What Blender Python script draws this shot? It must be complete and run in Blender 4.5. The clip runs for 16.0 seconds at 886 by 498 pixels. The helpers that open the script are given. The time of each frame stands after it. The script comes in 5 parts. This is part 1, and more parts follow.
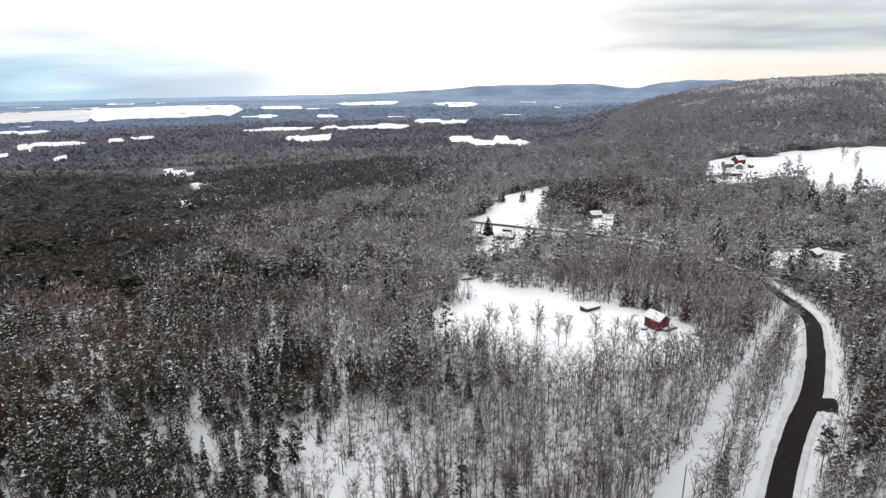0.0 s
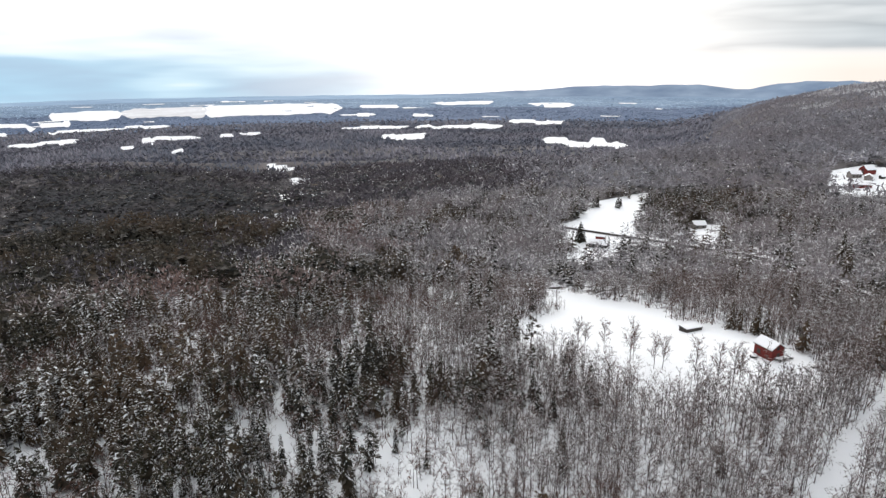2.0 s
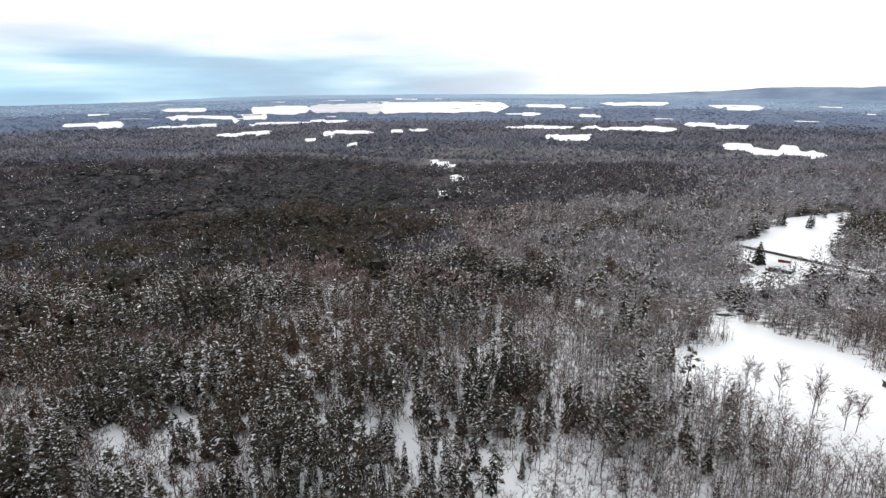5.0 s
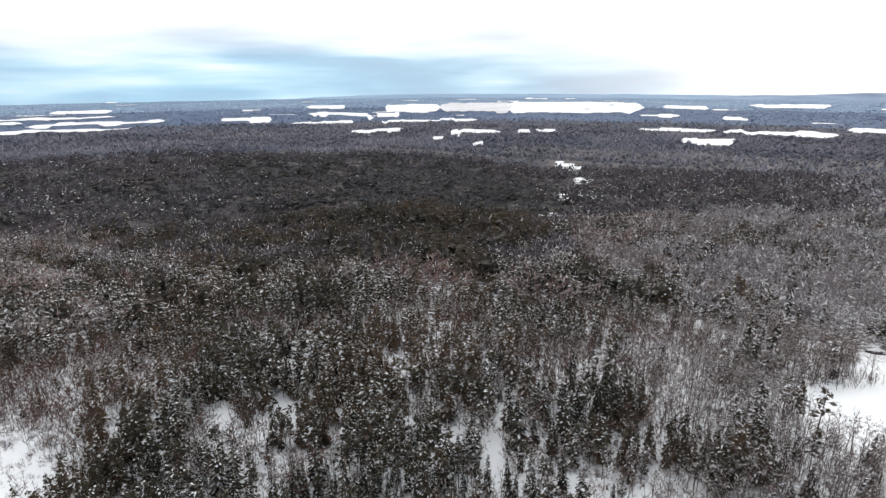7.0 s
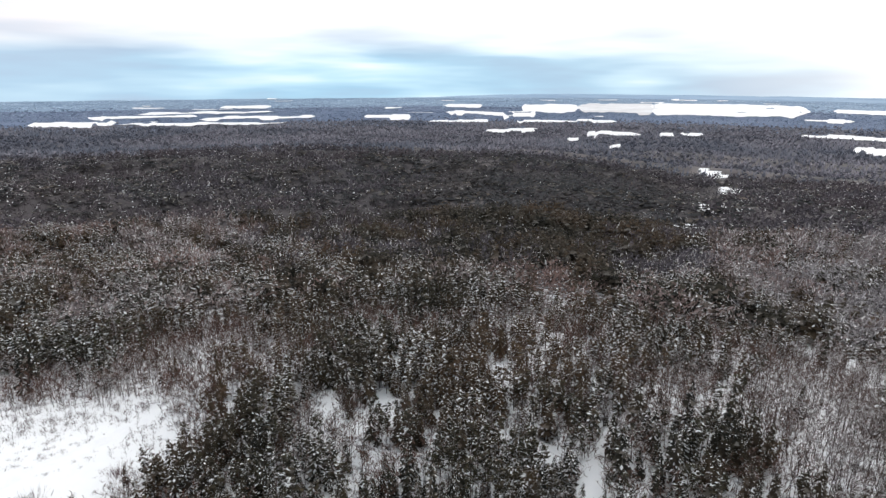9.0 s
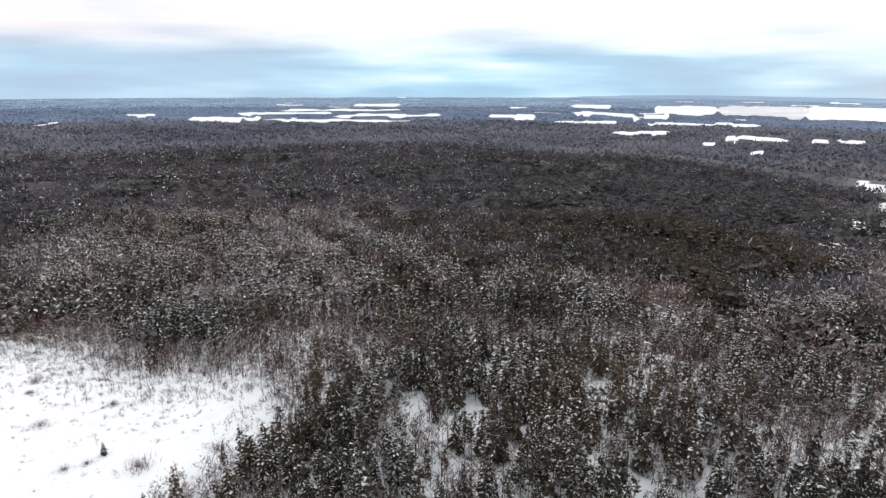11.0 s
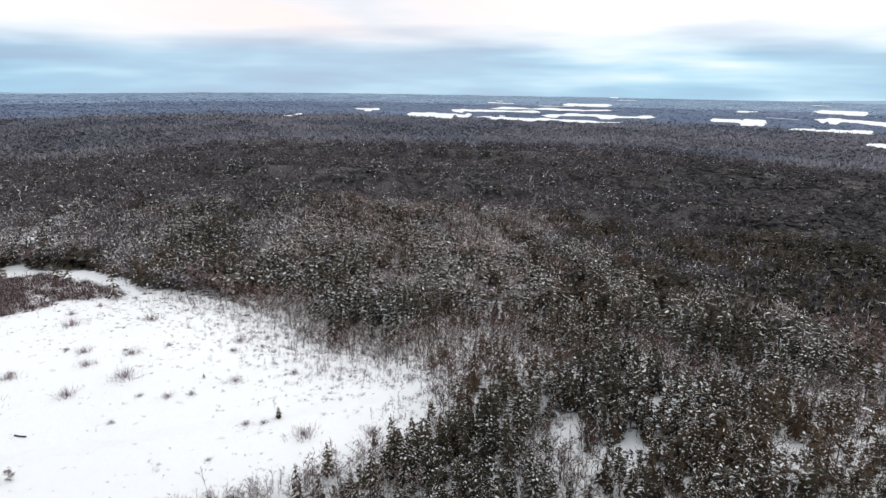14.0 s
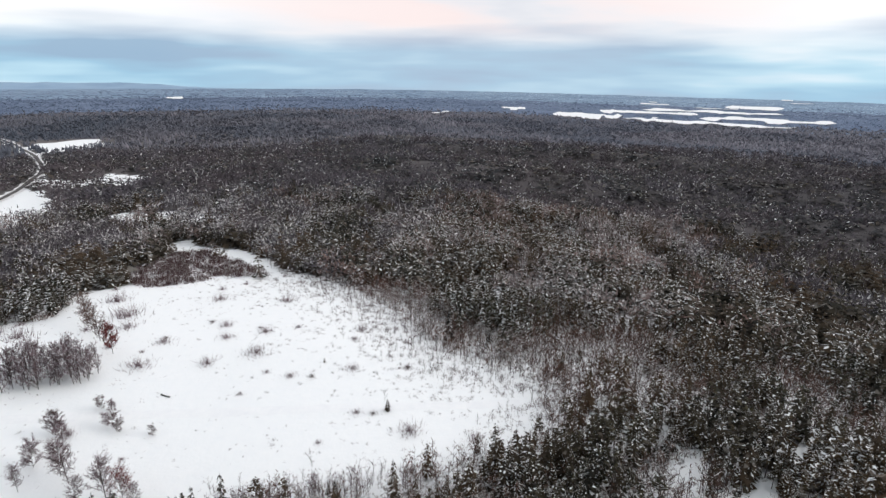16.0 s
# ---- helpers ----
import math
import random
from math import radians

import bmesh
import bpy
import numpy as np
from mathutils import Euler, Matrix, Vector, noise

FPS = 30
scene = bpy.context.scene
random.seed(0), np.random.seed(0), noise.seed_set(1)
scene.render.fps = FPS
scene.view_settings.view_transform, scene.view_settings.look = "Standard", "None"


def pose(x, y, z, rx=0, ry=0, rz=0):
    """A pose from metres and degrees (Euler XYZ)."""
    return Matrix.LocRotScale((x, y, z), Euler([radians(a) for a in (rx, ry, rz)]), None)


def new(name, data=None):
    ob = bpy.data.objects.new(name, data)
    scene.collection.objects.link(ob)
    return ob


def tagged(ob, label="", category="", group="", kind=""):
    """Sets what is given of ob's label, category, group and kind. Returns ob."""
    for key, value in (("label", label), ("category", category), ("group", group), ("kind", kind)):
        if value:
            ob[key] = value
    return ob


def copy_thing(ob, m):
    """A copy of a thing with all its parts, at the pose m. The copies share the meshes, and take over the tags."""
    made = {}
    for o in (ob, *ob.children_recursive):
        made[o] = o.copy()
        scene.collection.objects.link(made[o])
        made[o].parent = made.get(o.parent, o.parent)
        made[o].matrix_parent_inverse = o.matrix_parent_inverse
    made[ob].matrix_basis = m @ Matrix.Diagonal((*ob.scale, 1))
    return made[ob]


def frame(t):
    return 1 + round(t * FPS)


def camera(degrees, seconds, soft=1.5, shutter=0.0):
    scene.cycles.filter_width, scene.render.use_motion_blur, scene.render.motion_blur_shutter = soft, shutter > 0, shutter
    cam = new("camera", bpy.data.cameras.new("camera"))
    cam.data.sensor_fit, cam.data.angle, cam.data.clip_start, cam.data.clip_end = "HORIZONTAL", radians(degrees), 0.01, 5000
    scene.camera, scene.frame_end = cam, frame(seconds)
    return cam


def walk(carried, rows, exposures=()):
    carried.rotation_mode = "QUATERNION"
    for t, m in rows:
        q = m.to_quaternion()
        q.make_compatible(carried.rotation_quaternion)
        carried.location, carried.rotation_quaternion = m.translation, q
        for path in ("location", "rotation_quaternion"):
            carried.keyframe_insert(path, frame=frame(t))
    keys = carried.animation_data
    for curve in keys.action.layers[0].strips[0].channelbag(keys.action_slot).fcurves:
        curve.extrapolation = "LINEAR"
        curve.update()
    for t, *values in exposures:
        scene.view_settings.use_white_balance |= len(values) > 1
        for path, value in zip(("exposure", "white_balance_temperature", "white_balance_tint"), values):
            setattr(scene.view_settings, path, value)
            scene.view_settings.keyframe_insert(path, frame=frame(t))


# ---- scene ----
# camera and its way: a slow flight ahead while it pans to its left
cam = camera(74.04, 16.0, soft=1.35)
PATH = [
    (0, -0.09, -1.79, 99.98, 73.275, 0.451, -2.208),
    (0.5, -0.0, -0.0, 100.0, 73.288, 0.429, -0.129),
    (1, 0.03, 1.81, 100.02, 73.298, 0.412, 2.172),
    (1.5, -0.04, 3.63, 100.03, 73.306, 0.396, 4.378),
    (2, -0.18, 5.45, 99.97, 73.332, 0.376, 6.764),
    (2.5, -0.39, 7.28, 99.87, 73.348, 0.339, 9.019),
    (3, -0.48, 8.97, 99.75, 73.344, 0.299, 11.678),
    (3.5, -0.56, 10.6, 99.64, 73.356, 0.259, 14.366),
    (4, -0.56, 12.26, 99.59, 73.36, 0.224, 17.345),
    (6.5, 2.84, 20.69, 100.37, 73.301, 0.258, 30.998),
    (7, 3.38, 22.15, 100.54, 73.301, 0.211, 34.809),
    (7.5, 3.82, 23.72, 100.69, 73.309, 0.152, 38.302),
    (8, 4.11, 25.4, 100.85, 73.299, 0.108, 41.728),
    (8.5, 4.25, 27.12, 101.04, 73.28, 0.072, 44.674),
    (9, 4.26, 28.82, 101.21, 73.259, 0.03, 47.818),
    (11.5, 3.94, 37.91, 101.76, 73.213, -0.067, 62.853),
    (12, 3.65, 39.45, 101.95, 73.19, -0.116, 65.96),
    (12.5, 3.28, 40.91, 102.2, 73.161, -0.166, 68.916),
    (13, 2.73, 42.42, 102.44, 73.12, -0.225, 72.416),
    (13.5, 2.01, 43.91, 102.6, 73.077, -0.277, 75.802),
    (14, 1.14, 45.4, 102.76, 73.052, -0.333, 79.582),
    (14.5, 0.21, 46.91, 102.86, 73.003, -0.389, 83.104),
    (15, -0.83, 48.23, 102.88, 72.944, -0.433, 86.78),
    (15.5, -1.99, 49.45, 102.85, 72.883, -0.466, 89.75),
    (16, -3.32, 50.68, 102.88, 72.828, -0.524, 93.492),
]
walk(cam, [(t, pose(*p)) for t, *p in PATH], exposures=[(0, 0.42), (5, 0.45), (12, 0.46), (14, 0.38), (16, 0.25)])

# world: a winter overcast, bright where the low sun is, bluer and open near the horizon
SUN_AZ, SUN_EL = 0.0, 13.0          # degrees, to the left of +y, above the horizon


class Graph:
    """Small helper to write node trees."""

    def __init__(self, tree):
        self.tree = tree
        tree.nodes.clear()

    def add(self, kind, **values):
        n = self.tree.nodes.new(kind)
        for k, v in values.items():
            if k == "ops":
                for a, b in v.items():
                    setattr(n, a, b)
            else:
                self.put(n, int(k[1:]) if k[0] == "i" and k[1:].isdigit() else k, v)
        return n

    def put(self, n, key, v):
        if isinstance(key, str):
            key = key.replace("_", " ")
        s = n.inputs[key]
        if isinstance(v, bpy.types.NodeSocket):
            self.tree.links.new(v, s)
        elif isinstance(v, bpy.types.Node):
            self.tree.links.new(v.outputs[0], s)
        else:
            s.default_value = v

    def math(self, op, a, b=0.0, clamp=False):
        return self.add("ShaderNodeMath", i0=a, i1=b, ops={"operation": op, "use_clamp": clamp}).outputs[0]

    def mix(self, f, a, b):
        return self.add("ShaderNodeMixRGB", i0=f, i1=a, i2=b).outputs[0]

    def ramp(self, f, stops):
        n = self.add("ShaderNodeValToRGB", i0=f)
        e = n.color_ramp.elements
        while len(e) < len(stops):
            e.new(0.5)
        for s, (p, c) in zip(e, stops):
            s.position = p
            s.color = (c, c, c, 1) if isinstance(c, (int, float)) else (*c, 1)
        return n.outputs[0]

    def noise(self, v, scale, detail=4.0, rough=0.55):
        return self.add("ShaderNodeTexNoise", Vector=v, Scale=scale, Detail=detail, Roughness=rough).outputs[0]


world = bpy.data.worlds.new("overcast")
scene.world = world
world.use_nodes = True
g = Graph(world.node_tree)
sky = g.add("ShaderNodeTexSky", ops={"sky_type": "NISHITA", "sun_disc": False, "sun_elevation": radians(SUN_EL),
                                     "sun_rotation": radians(SUN_AZ), "air_density": 1.3, "dust_density": 2.0})
ray_dir = g.add("ShaderNodeTexCoord").outputs["Generated"]
xyz = g.add("ShaderNodeSeparateXYZ", i0=ray_dir)
up = xyz.outputs[2]
# cloud sheets: noise streaked along the horizon
stretch = g.add("ShaderNodeVectorMath", i0=ray_dir, i1=(1.7, 1.7, 14.0), ops={"operation": "MULTIPLY"})
streak = g.noise(stretch, 1.9, 3.0, 0.45)
broad = g.add("ShaderNodeVectorMath", i0=ray_dir, i1=(1.6, 1.6, 9.0), ops={"operation": "MULTIPLY"})
banks = g.noise(broad, 1.35, 5.0, 0.5)
# how near a direction is to the veiled sun
s_dir = (-math.sin(radians(SUN_AZ)) * math.cos(radians(SUN_EL)), math.cos(radians(SUN_AZ)) * math.cos(radians(SUN_EL)), math.sin(radians(SUN_EL)))
toward = g.add("ShaderNodeVectorMath", i0=ray_dir, i1=s_dir, ops={"operation": "DOT_PRODUCT"}).outputs["Value"]
glow = g.ramp(toward, [(0.0, 0.0), (0.86, 0.03), (0.935, 0.28), (0.988, 1.0)])
cloud = g.ramp(banks, [(0.30, (0.76, 0.80, 0.86)), (0.42, (0.88, 0.90, 0.94)), (0.56, (0.96, 0.96, 0.97)), (0.70, (1.0, 0.95, 0.94))])
# heavier clouds towards the hills, rose light on the far side
heavy = g.math("MULTIPLY", g.ramp(xyz.outputs[0], [(0.0, 0.0), (0.46, 1.0)]), g.ramp(banks, [(0.32, 0.55), (0.52, 1.0)]))
heavy = g.math("MULTIPLY", heavy, g.ramp(up, [(0.010, 0.0), (0.030, 1.0)]))
lilac = g.ramp(g.math("MULTIPLY", xyz.outputs[0], -1.0), [(0.88, 0.0), (0.998, 0.8)])
cloud = g.mix(lilac, cloud, g.ramp(banks, [(0.38, (0.62, 0.64, 0.70)), (0.60, (0.86, 0.84, 0.86))]))
rose = g.math("MULTIPLY", g.ramp(g.math("MULTIPLY", xyz.outputs[0], -1.0), [(0.84, 0.0), (0.99, 0.6)]), g.ramp(banks, [(0.44, 0.0), (0.56, 1.0)]))
rose = g.math("MULTIPLY", rose, g.ramp(up, [(0.03, 0.0), (0.07, 1.0)]))
cloud = g.mix(rose, cloud, (0.90, 0.70, 0.67, 1))
cloud = g.mix(glow, cloud, (1.35, 1.30, 1.27, 1))
cloud = g.mix(heavy, cloud, g.ramp(streak, [(0.32, (0.60, 0.66, 0.69)), (0.46, (0.42, 0.475, 0.515)), (0.54, (0.34, 0.39, 0.43)), (0.66, (0.54, 0.59, 0.62))]))
# a clearer blue-green gap low over the plain, closing to haze at the rim
level = g.math("ADD", g.math("MULTIPLY", up, 5.0), g.math("ADD", g.math("MULTIPLY", g.math("SUBTRACT", streak, 0.5), 0.36), 0.25))
gap = g.ramp(level, [(0.0, 0.9), (0.14, 0.95), (0.36, 0.92), (0.58, 0.0)])
gap = g.math("MULTIPLY", gap, g.math("SUBTRACT", 1.0, g.math("MULTIPLY", glow, 1.0)), clamp=True)
gap = g.math("MULTIPLY", gap, g.ramp(xyz.outputs[0], [(0.06, 1.0), (0.26, 0.05)]))
warm = g.math("MULTIPLY", g.ramp(xyz.outputs[0], [(0.10, 0.0), (0.45, 1.0)]), g.ramp(up, [(0.0, 1.0), (0.016, 0.8), (0.032, 0.0)]))
cloud = g.mix(warm, cloud, (0.80, 0.72, 0.645, 1))
clear = g.ramp(streak, [(0.36, (0.22, 0.38, 0.55)), (0.50, (0.26, 0.50, 0.68)), (0.62, (0.42, 0.67, 0.81)), (0.74, (0.72, 0.83, 0.90))])
clear = g.mix(g.ramp(g.math("MULTIPLY", xyz.outputs[0], -1.0), [(0.35, 0.42), (0.80, 0.0)]), clear, g.ramp(streak, [(0.38, (0.34, 0.44, 0.54)), (0.66, (0.62, 0.70, 0.77))]))
clear = g.mix(g.math("MULTIPLY", lilac, 0.35), clear, (0.52, 0.56, 0.66, 1))
cover = g.mix(gap, cloud, clear)
bg_cloud = g.add("ShaderNodeBackground", Color=cover, Strength=0.85)
bg_sky = g.add("ShaderNodeBackground", Color=g.mix(0.94, sky, (1.4, 1.45, 1.6, 1)), Strength=0.05)
both = g.add("ShaderNodeAddShader", i0=bg_cloud, i1=bg_sky)
out = g.add("ShaderNodeOutputWorld", Surface=both)

lamp = bpy.data.lights.new("sun", "SUN")
lamp.energy, lamp.angle, lamp.color = 0.9, radians(25), (1.0, 0.95, 0.88)
sun = new("sun", lamp)
sun.matrix_world = pose(0, 0, 300, 90 - SUN_EL - 14, 0, 180 + SUN_AZ)


# ---- materials ----
def material(name, rough=0.9, metal=0.0):
    m = bpy.data.materials.new(name)
    m.use_nodes = True
    gr = Graph(m.node_tree)
    b = gr.add("ShaderNodeBsdfPrincipled", Roughness=rough, Metallic=metal)
    gr.add("ShaderNodeOutputMaterial", Surface=b)
    gr.where = gr.add("ShaderNodeNewGeometry")
    return m, gr, b


def blotchy(name, a, b, scale, rough=0.9, fine=None, bump=0.0, metal=0.0, island=0.0):
    """Colour between a and b by noise at a coarse and a fine scale, with a little relief."""
    m, gr, bs = material(name, rough, metal)
    p = gr.where.outputs["Position"]
    n = gr.noise(p, scale, 4.0)
    f = gr.noise(p, fine or scale * 9, 3.0)
    w = gr.math("ADD", gr.math("MULTIPLY", n, 0.6), gr.math("MULTIPLY", f, 0.4))
    if island:
        w = gr.math("ADD", w, gr.math("MULTIPLY", gr.math("SUBTRACT", gr.where.outputs["Random Per Island"], 0.5), island))
    w = gr.ramp(w, [(0.34, 0.0), (0.66, 1.0)])
    gr.put(bs, "Base Color", gr.mix(w, (*a, 1), (*b, 1)))
    gr.put(bs, "Specular IOR Level", 0.2)
    if bump:
        gr.put(bs, "Normal", gr.add("ShaderNodeBump", Strength=bump, Distance=0.3, Height=f))
    return m


def three_tone(name, a, b, c, patch, fine, island=0.5, rough=0.95):
    """Foliage colour: two tones by noise, a third in larger patches."""
    m, gr, bs = material(name, rough)
    p = gr.where.outputs["Position"]
    w = gr.math("ADD", gr.noise(p, fine, 3.0), gr.math("MULTIPLY", gr.math("SUBTRACT", gr.where.outputs["Random Per Island"], 0.5), island))
    base = gr.mix(gr.ramp(w, [(0.34, 0.0), (0.66, 1.0)]), (*a, 1), (*b, 1))
    third = gr.ramp(gr.noise(gr.add("ShaderNodeVectorMath", i0=p, i1=(31.0, 7.0, 0.0)), patch, 3.0), [(0.44, 0.0), (0.62, 1.0)])
    gr.put(bs, "Base Color", gr.mix(third, base, (*c, 1)))
    return m


SNOW = blotchy("snow", (0.86, 0.87, 0.89), (0.92, 0.92, 0.93), 0.05, 0.7, 0.9, 0.25)
DUSTED = blotchy("snow_dusted_twigs", (0.34, 0.315, 0.312), (0.74, 0.725, 0.725), 0.2, 0.8, 1.5, island=0.6)
SNOW_LOAD = blotchy("snow_on_branches", (0.80, 0.82, 0.85), (0.92, 0.93, 0.94), 0.3, 0.7, 2.0)
BARK = blotchy("bark", (0.050, 0.041, 0.038), (0.125, 0.105, 0.098), 0.10, 0.95, 3.0)
TWIG = three_tone("twigs", (0.062, 0.034, 0.026), (0.170, 0.104, 0.086), (0.128, 0.058, 0.040), 0.011, 0.05)
MID_TWIG = three_tone("middle_twigs", (0.140, 0.108, 0.104), (0.360, 0.302, 0.298), (0.225, 0.150, 0.134), 0.010, 0.10, 0.6)
PALE_TWIG = three_tone("pale_twigs", (0.180, 0.166, 0.176), (0.410, 0.392, 0.406), (0.250, 0.218, 0.222), 0.008, 0.08, 0.6)
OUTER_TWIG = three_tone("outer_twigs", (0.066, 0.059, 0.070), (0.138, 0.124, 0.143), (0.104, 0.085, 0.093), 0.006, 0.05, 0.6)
TALL_TWIG = three_tone("tall_tree_twigs", (0.070, 0.050, 0.045), (0.205, 0.156, 0.146), (0.138, 0.088, 0.076), 0.011, 0.05)
RED_TWIG = blotchy("red_twigs", (0.075, 0.046, 0.046), (0.185, 0.130, 0.128), 0.05, 0.95, 0.3, island=0.5)
WINE_TWIG = blotchy("wine_red_twigs", (0.050, 0.026, 0.028), (0.135, 0.080, 0.080), 0.06, 0.95, 0.4, island=0.5)
MAUVE_TWIG = blotchy("mauve_twigs", (0.145, 0.100, 0.112), (0.295, 0.228, 0.246), 0.08, 0.95, 0.5, island=0.5)
LEAF_RUST = blotchy("withered_leaves", (0.13, 0.028, 0.030), (0.24, 0.070, 0.066), 0.3, 0.9, 2.0, island=0.5)
NEEDLE = three_tone("spruce_needles", (0.005, 0.005, 0.003), (0.030, 0.025, 0.014), (0.062, 0.037, 0.019), 0.016, 0.08)
PINE = three_tone("pine_needles", (0.008, 0.008, 0.004), (0.045, 0.038, 0.018), (0.072, 0.043, 0.021), 0.014, 0.08)
DUSTED_NEEDLE = three_tone("frosted_needles", (0.062, 0.056, 0.046), (0.175, 0.163, 0.148), (0.130, 0.104, 0.084), 0.02, 0.10)
DARK_NEEDLE = three_tone("dark_conifers", (0.016, 0.017, 0.020), (0.054, 0.055, 0.060), (0.054, 0.046, 0.047), 0.010, 0.06)
HILL_TWIG = three_tone("hill_twigs", (0.250, 0.245, 0.268), (0.350, 0.340, 0.370), (0.262, 0.240, 0.256), 0.006, 0.03, 0.3)
FROST = three_tone("frosted_twigs", (0.480, 0.480, 0.500), (0.820, 0.820, 0.840), (0.420, 0.400, 0.412), 0.006, 0.03)
# far woods carry the first blue tint of painted haze
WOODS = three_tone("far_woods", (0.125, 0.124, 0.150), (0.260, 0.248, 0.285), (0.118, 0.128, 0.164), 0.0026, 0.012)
ASPHALT = blotchy("asphalt", (0.012, 0.009, 0.009), (0.026, 0.019, 0.018), 0.09, 0.95, 1.5, 0.2)
ROAD_GREY = blotchy("salted_road", (0.07, 0.065, 0.065), (0.14, 0.13, 0.13), 0.05, 0.9, 0.5)
SLUSH = blotchy("slush", (0.62, 0.60, 0.60), (0.84, 0.85, 0.87), 0.25, 0.8, 1.4, 0.4)
RED_WOOD = blotchy("red_boards", (0.115, 0.020, 0.018), (0.20, 0.040, 0.034), 0.5, 0.8, 5.0)
DARK_WOOD = blotchy("weathered_boards", (0.035, 0.032, 0.030), (0.09, 0.08, 0.075), 0.6, 0.9, 4.0)
GREY_WOOD = blotchy("grey_pole_wood", (0.16, 0.14, 0.13), (0.27, 0.25, 0.23), 0.4, 0.9, 4.0)
GLASS = blotchy("window_glass", (0.02, 0.025, 0.03), (0.04, 0.045, 0.05), 0.5, 0.08)
# distance haze painted into the base colours of the woods beyond
HAZE_BLUE_WOODS = blotchy("hazed_blue_woods", (0.130, 0.180, 0.272), (0.265, 0.322, 0.430), 0.0016, 0.95, 0.012, island=0.2)
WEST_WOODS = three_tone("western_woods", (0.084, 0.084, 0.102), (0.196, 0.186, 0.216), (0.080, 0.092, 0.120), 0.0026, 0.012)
WEST_HAZE_BLUE = blotchy("hazed_western_woods", (0.072, 0.100, 0.162), (0.156, 0.198, 0.282), 0.0016, 0.95, 0.012, island=0.2)
TRACK_SNOW = blotchy("packed_snow", (0.83, 0.84, 0.865), (0.90, 0.905, 0.915), 0.2, 0.8, 1.0)
STUBBLE = blotchy("stubble", (0.58, 0.57, 0.58), (0.80, 0.80, 0.82), 0.006, 0.9, 0.05)

# plain in rings, bluer and paler outward: haze put into the ground colour
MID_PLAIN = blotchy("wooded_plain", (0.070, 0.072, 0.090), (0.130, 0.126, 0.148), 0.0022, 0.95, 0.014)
FAR_PLAIN = blotchy("hazed_far_plain", (0.085, 0.122, 0.200), (0.155, 0.200, 0.295), 0.0018, 0.95, 0.012)
RIM_PLAIN = blotchy("hazed_rim_plain", (0.170, 0.250, 0.360), (0.240, 0.330, 0.440), 0.0015, 0.95, 0.01)
HAZY_WOODS = blotchy("hazed_pale_woods", (0.300, 0.400, 0.530), (0.430, 0.540, 0.660), 0.0015, 0.95, 0.01, island=0.15)
# mountains and rim: the air's haze is painted as a blue-grey base colour
MOUNTAIN, gr, bs = material("hazed_hills", 0.95)
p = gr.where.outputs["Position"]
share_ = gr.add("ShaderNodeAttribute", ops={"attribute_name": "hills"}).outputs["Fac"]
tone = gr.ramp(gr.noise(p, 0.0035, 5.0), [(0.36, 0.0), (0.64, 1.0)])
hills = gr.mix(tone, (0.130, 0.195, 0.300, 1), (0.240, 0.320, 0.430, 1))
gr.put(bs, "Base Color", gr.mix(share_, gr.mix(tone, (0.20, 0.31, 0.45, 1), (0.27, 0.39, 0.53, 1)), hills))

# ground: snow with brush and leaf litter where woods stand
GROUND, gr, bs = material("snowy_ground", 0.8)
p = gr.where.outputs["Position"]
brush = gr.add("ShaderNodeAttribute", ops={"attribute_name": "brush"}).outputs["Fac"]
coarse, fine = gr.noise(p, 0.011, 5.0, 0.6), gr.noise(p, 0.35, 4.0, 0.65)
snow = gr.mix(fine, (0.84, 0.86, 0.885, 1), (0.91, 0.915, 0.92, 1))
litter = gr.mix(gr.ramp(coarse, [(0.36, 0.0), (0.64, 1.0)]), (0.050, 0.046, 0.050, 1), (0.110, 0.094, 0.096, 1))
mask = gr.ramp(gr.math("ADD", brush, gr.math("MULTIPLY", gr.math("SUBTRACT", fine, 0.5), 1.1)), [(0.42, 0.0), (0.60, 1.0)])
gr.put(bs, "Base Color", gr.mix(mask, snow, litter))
gr.put(bs, "Normal", gr.add("ShaderNodeBump", Strength=0.3, Distance=0.4, Height=fine))


# ---- plan: heights, clearings, road ----
def soft(u):
    u = np.clip(u, 0.0, 1.0)
    return u * u * (3 - 2 * u)


def bump(a, mid, wide):
    return np.exp(-0.5 * ((a - mid) / wide) ** 2)


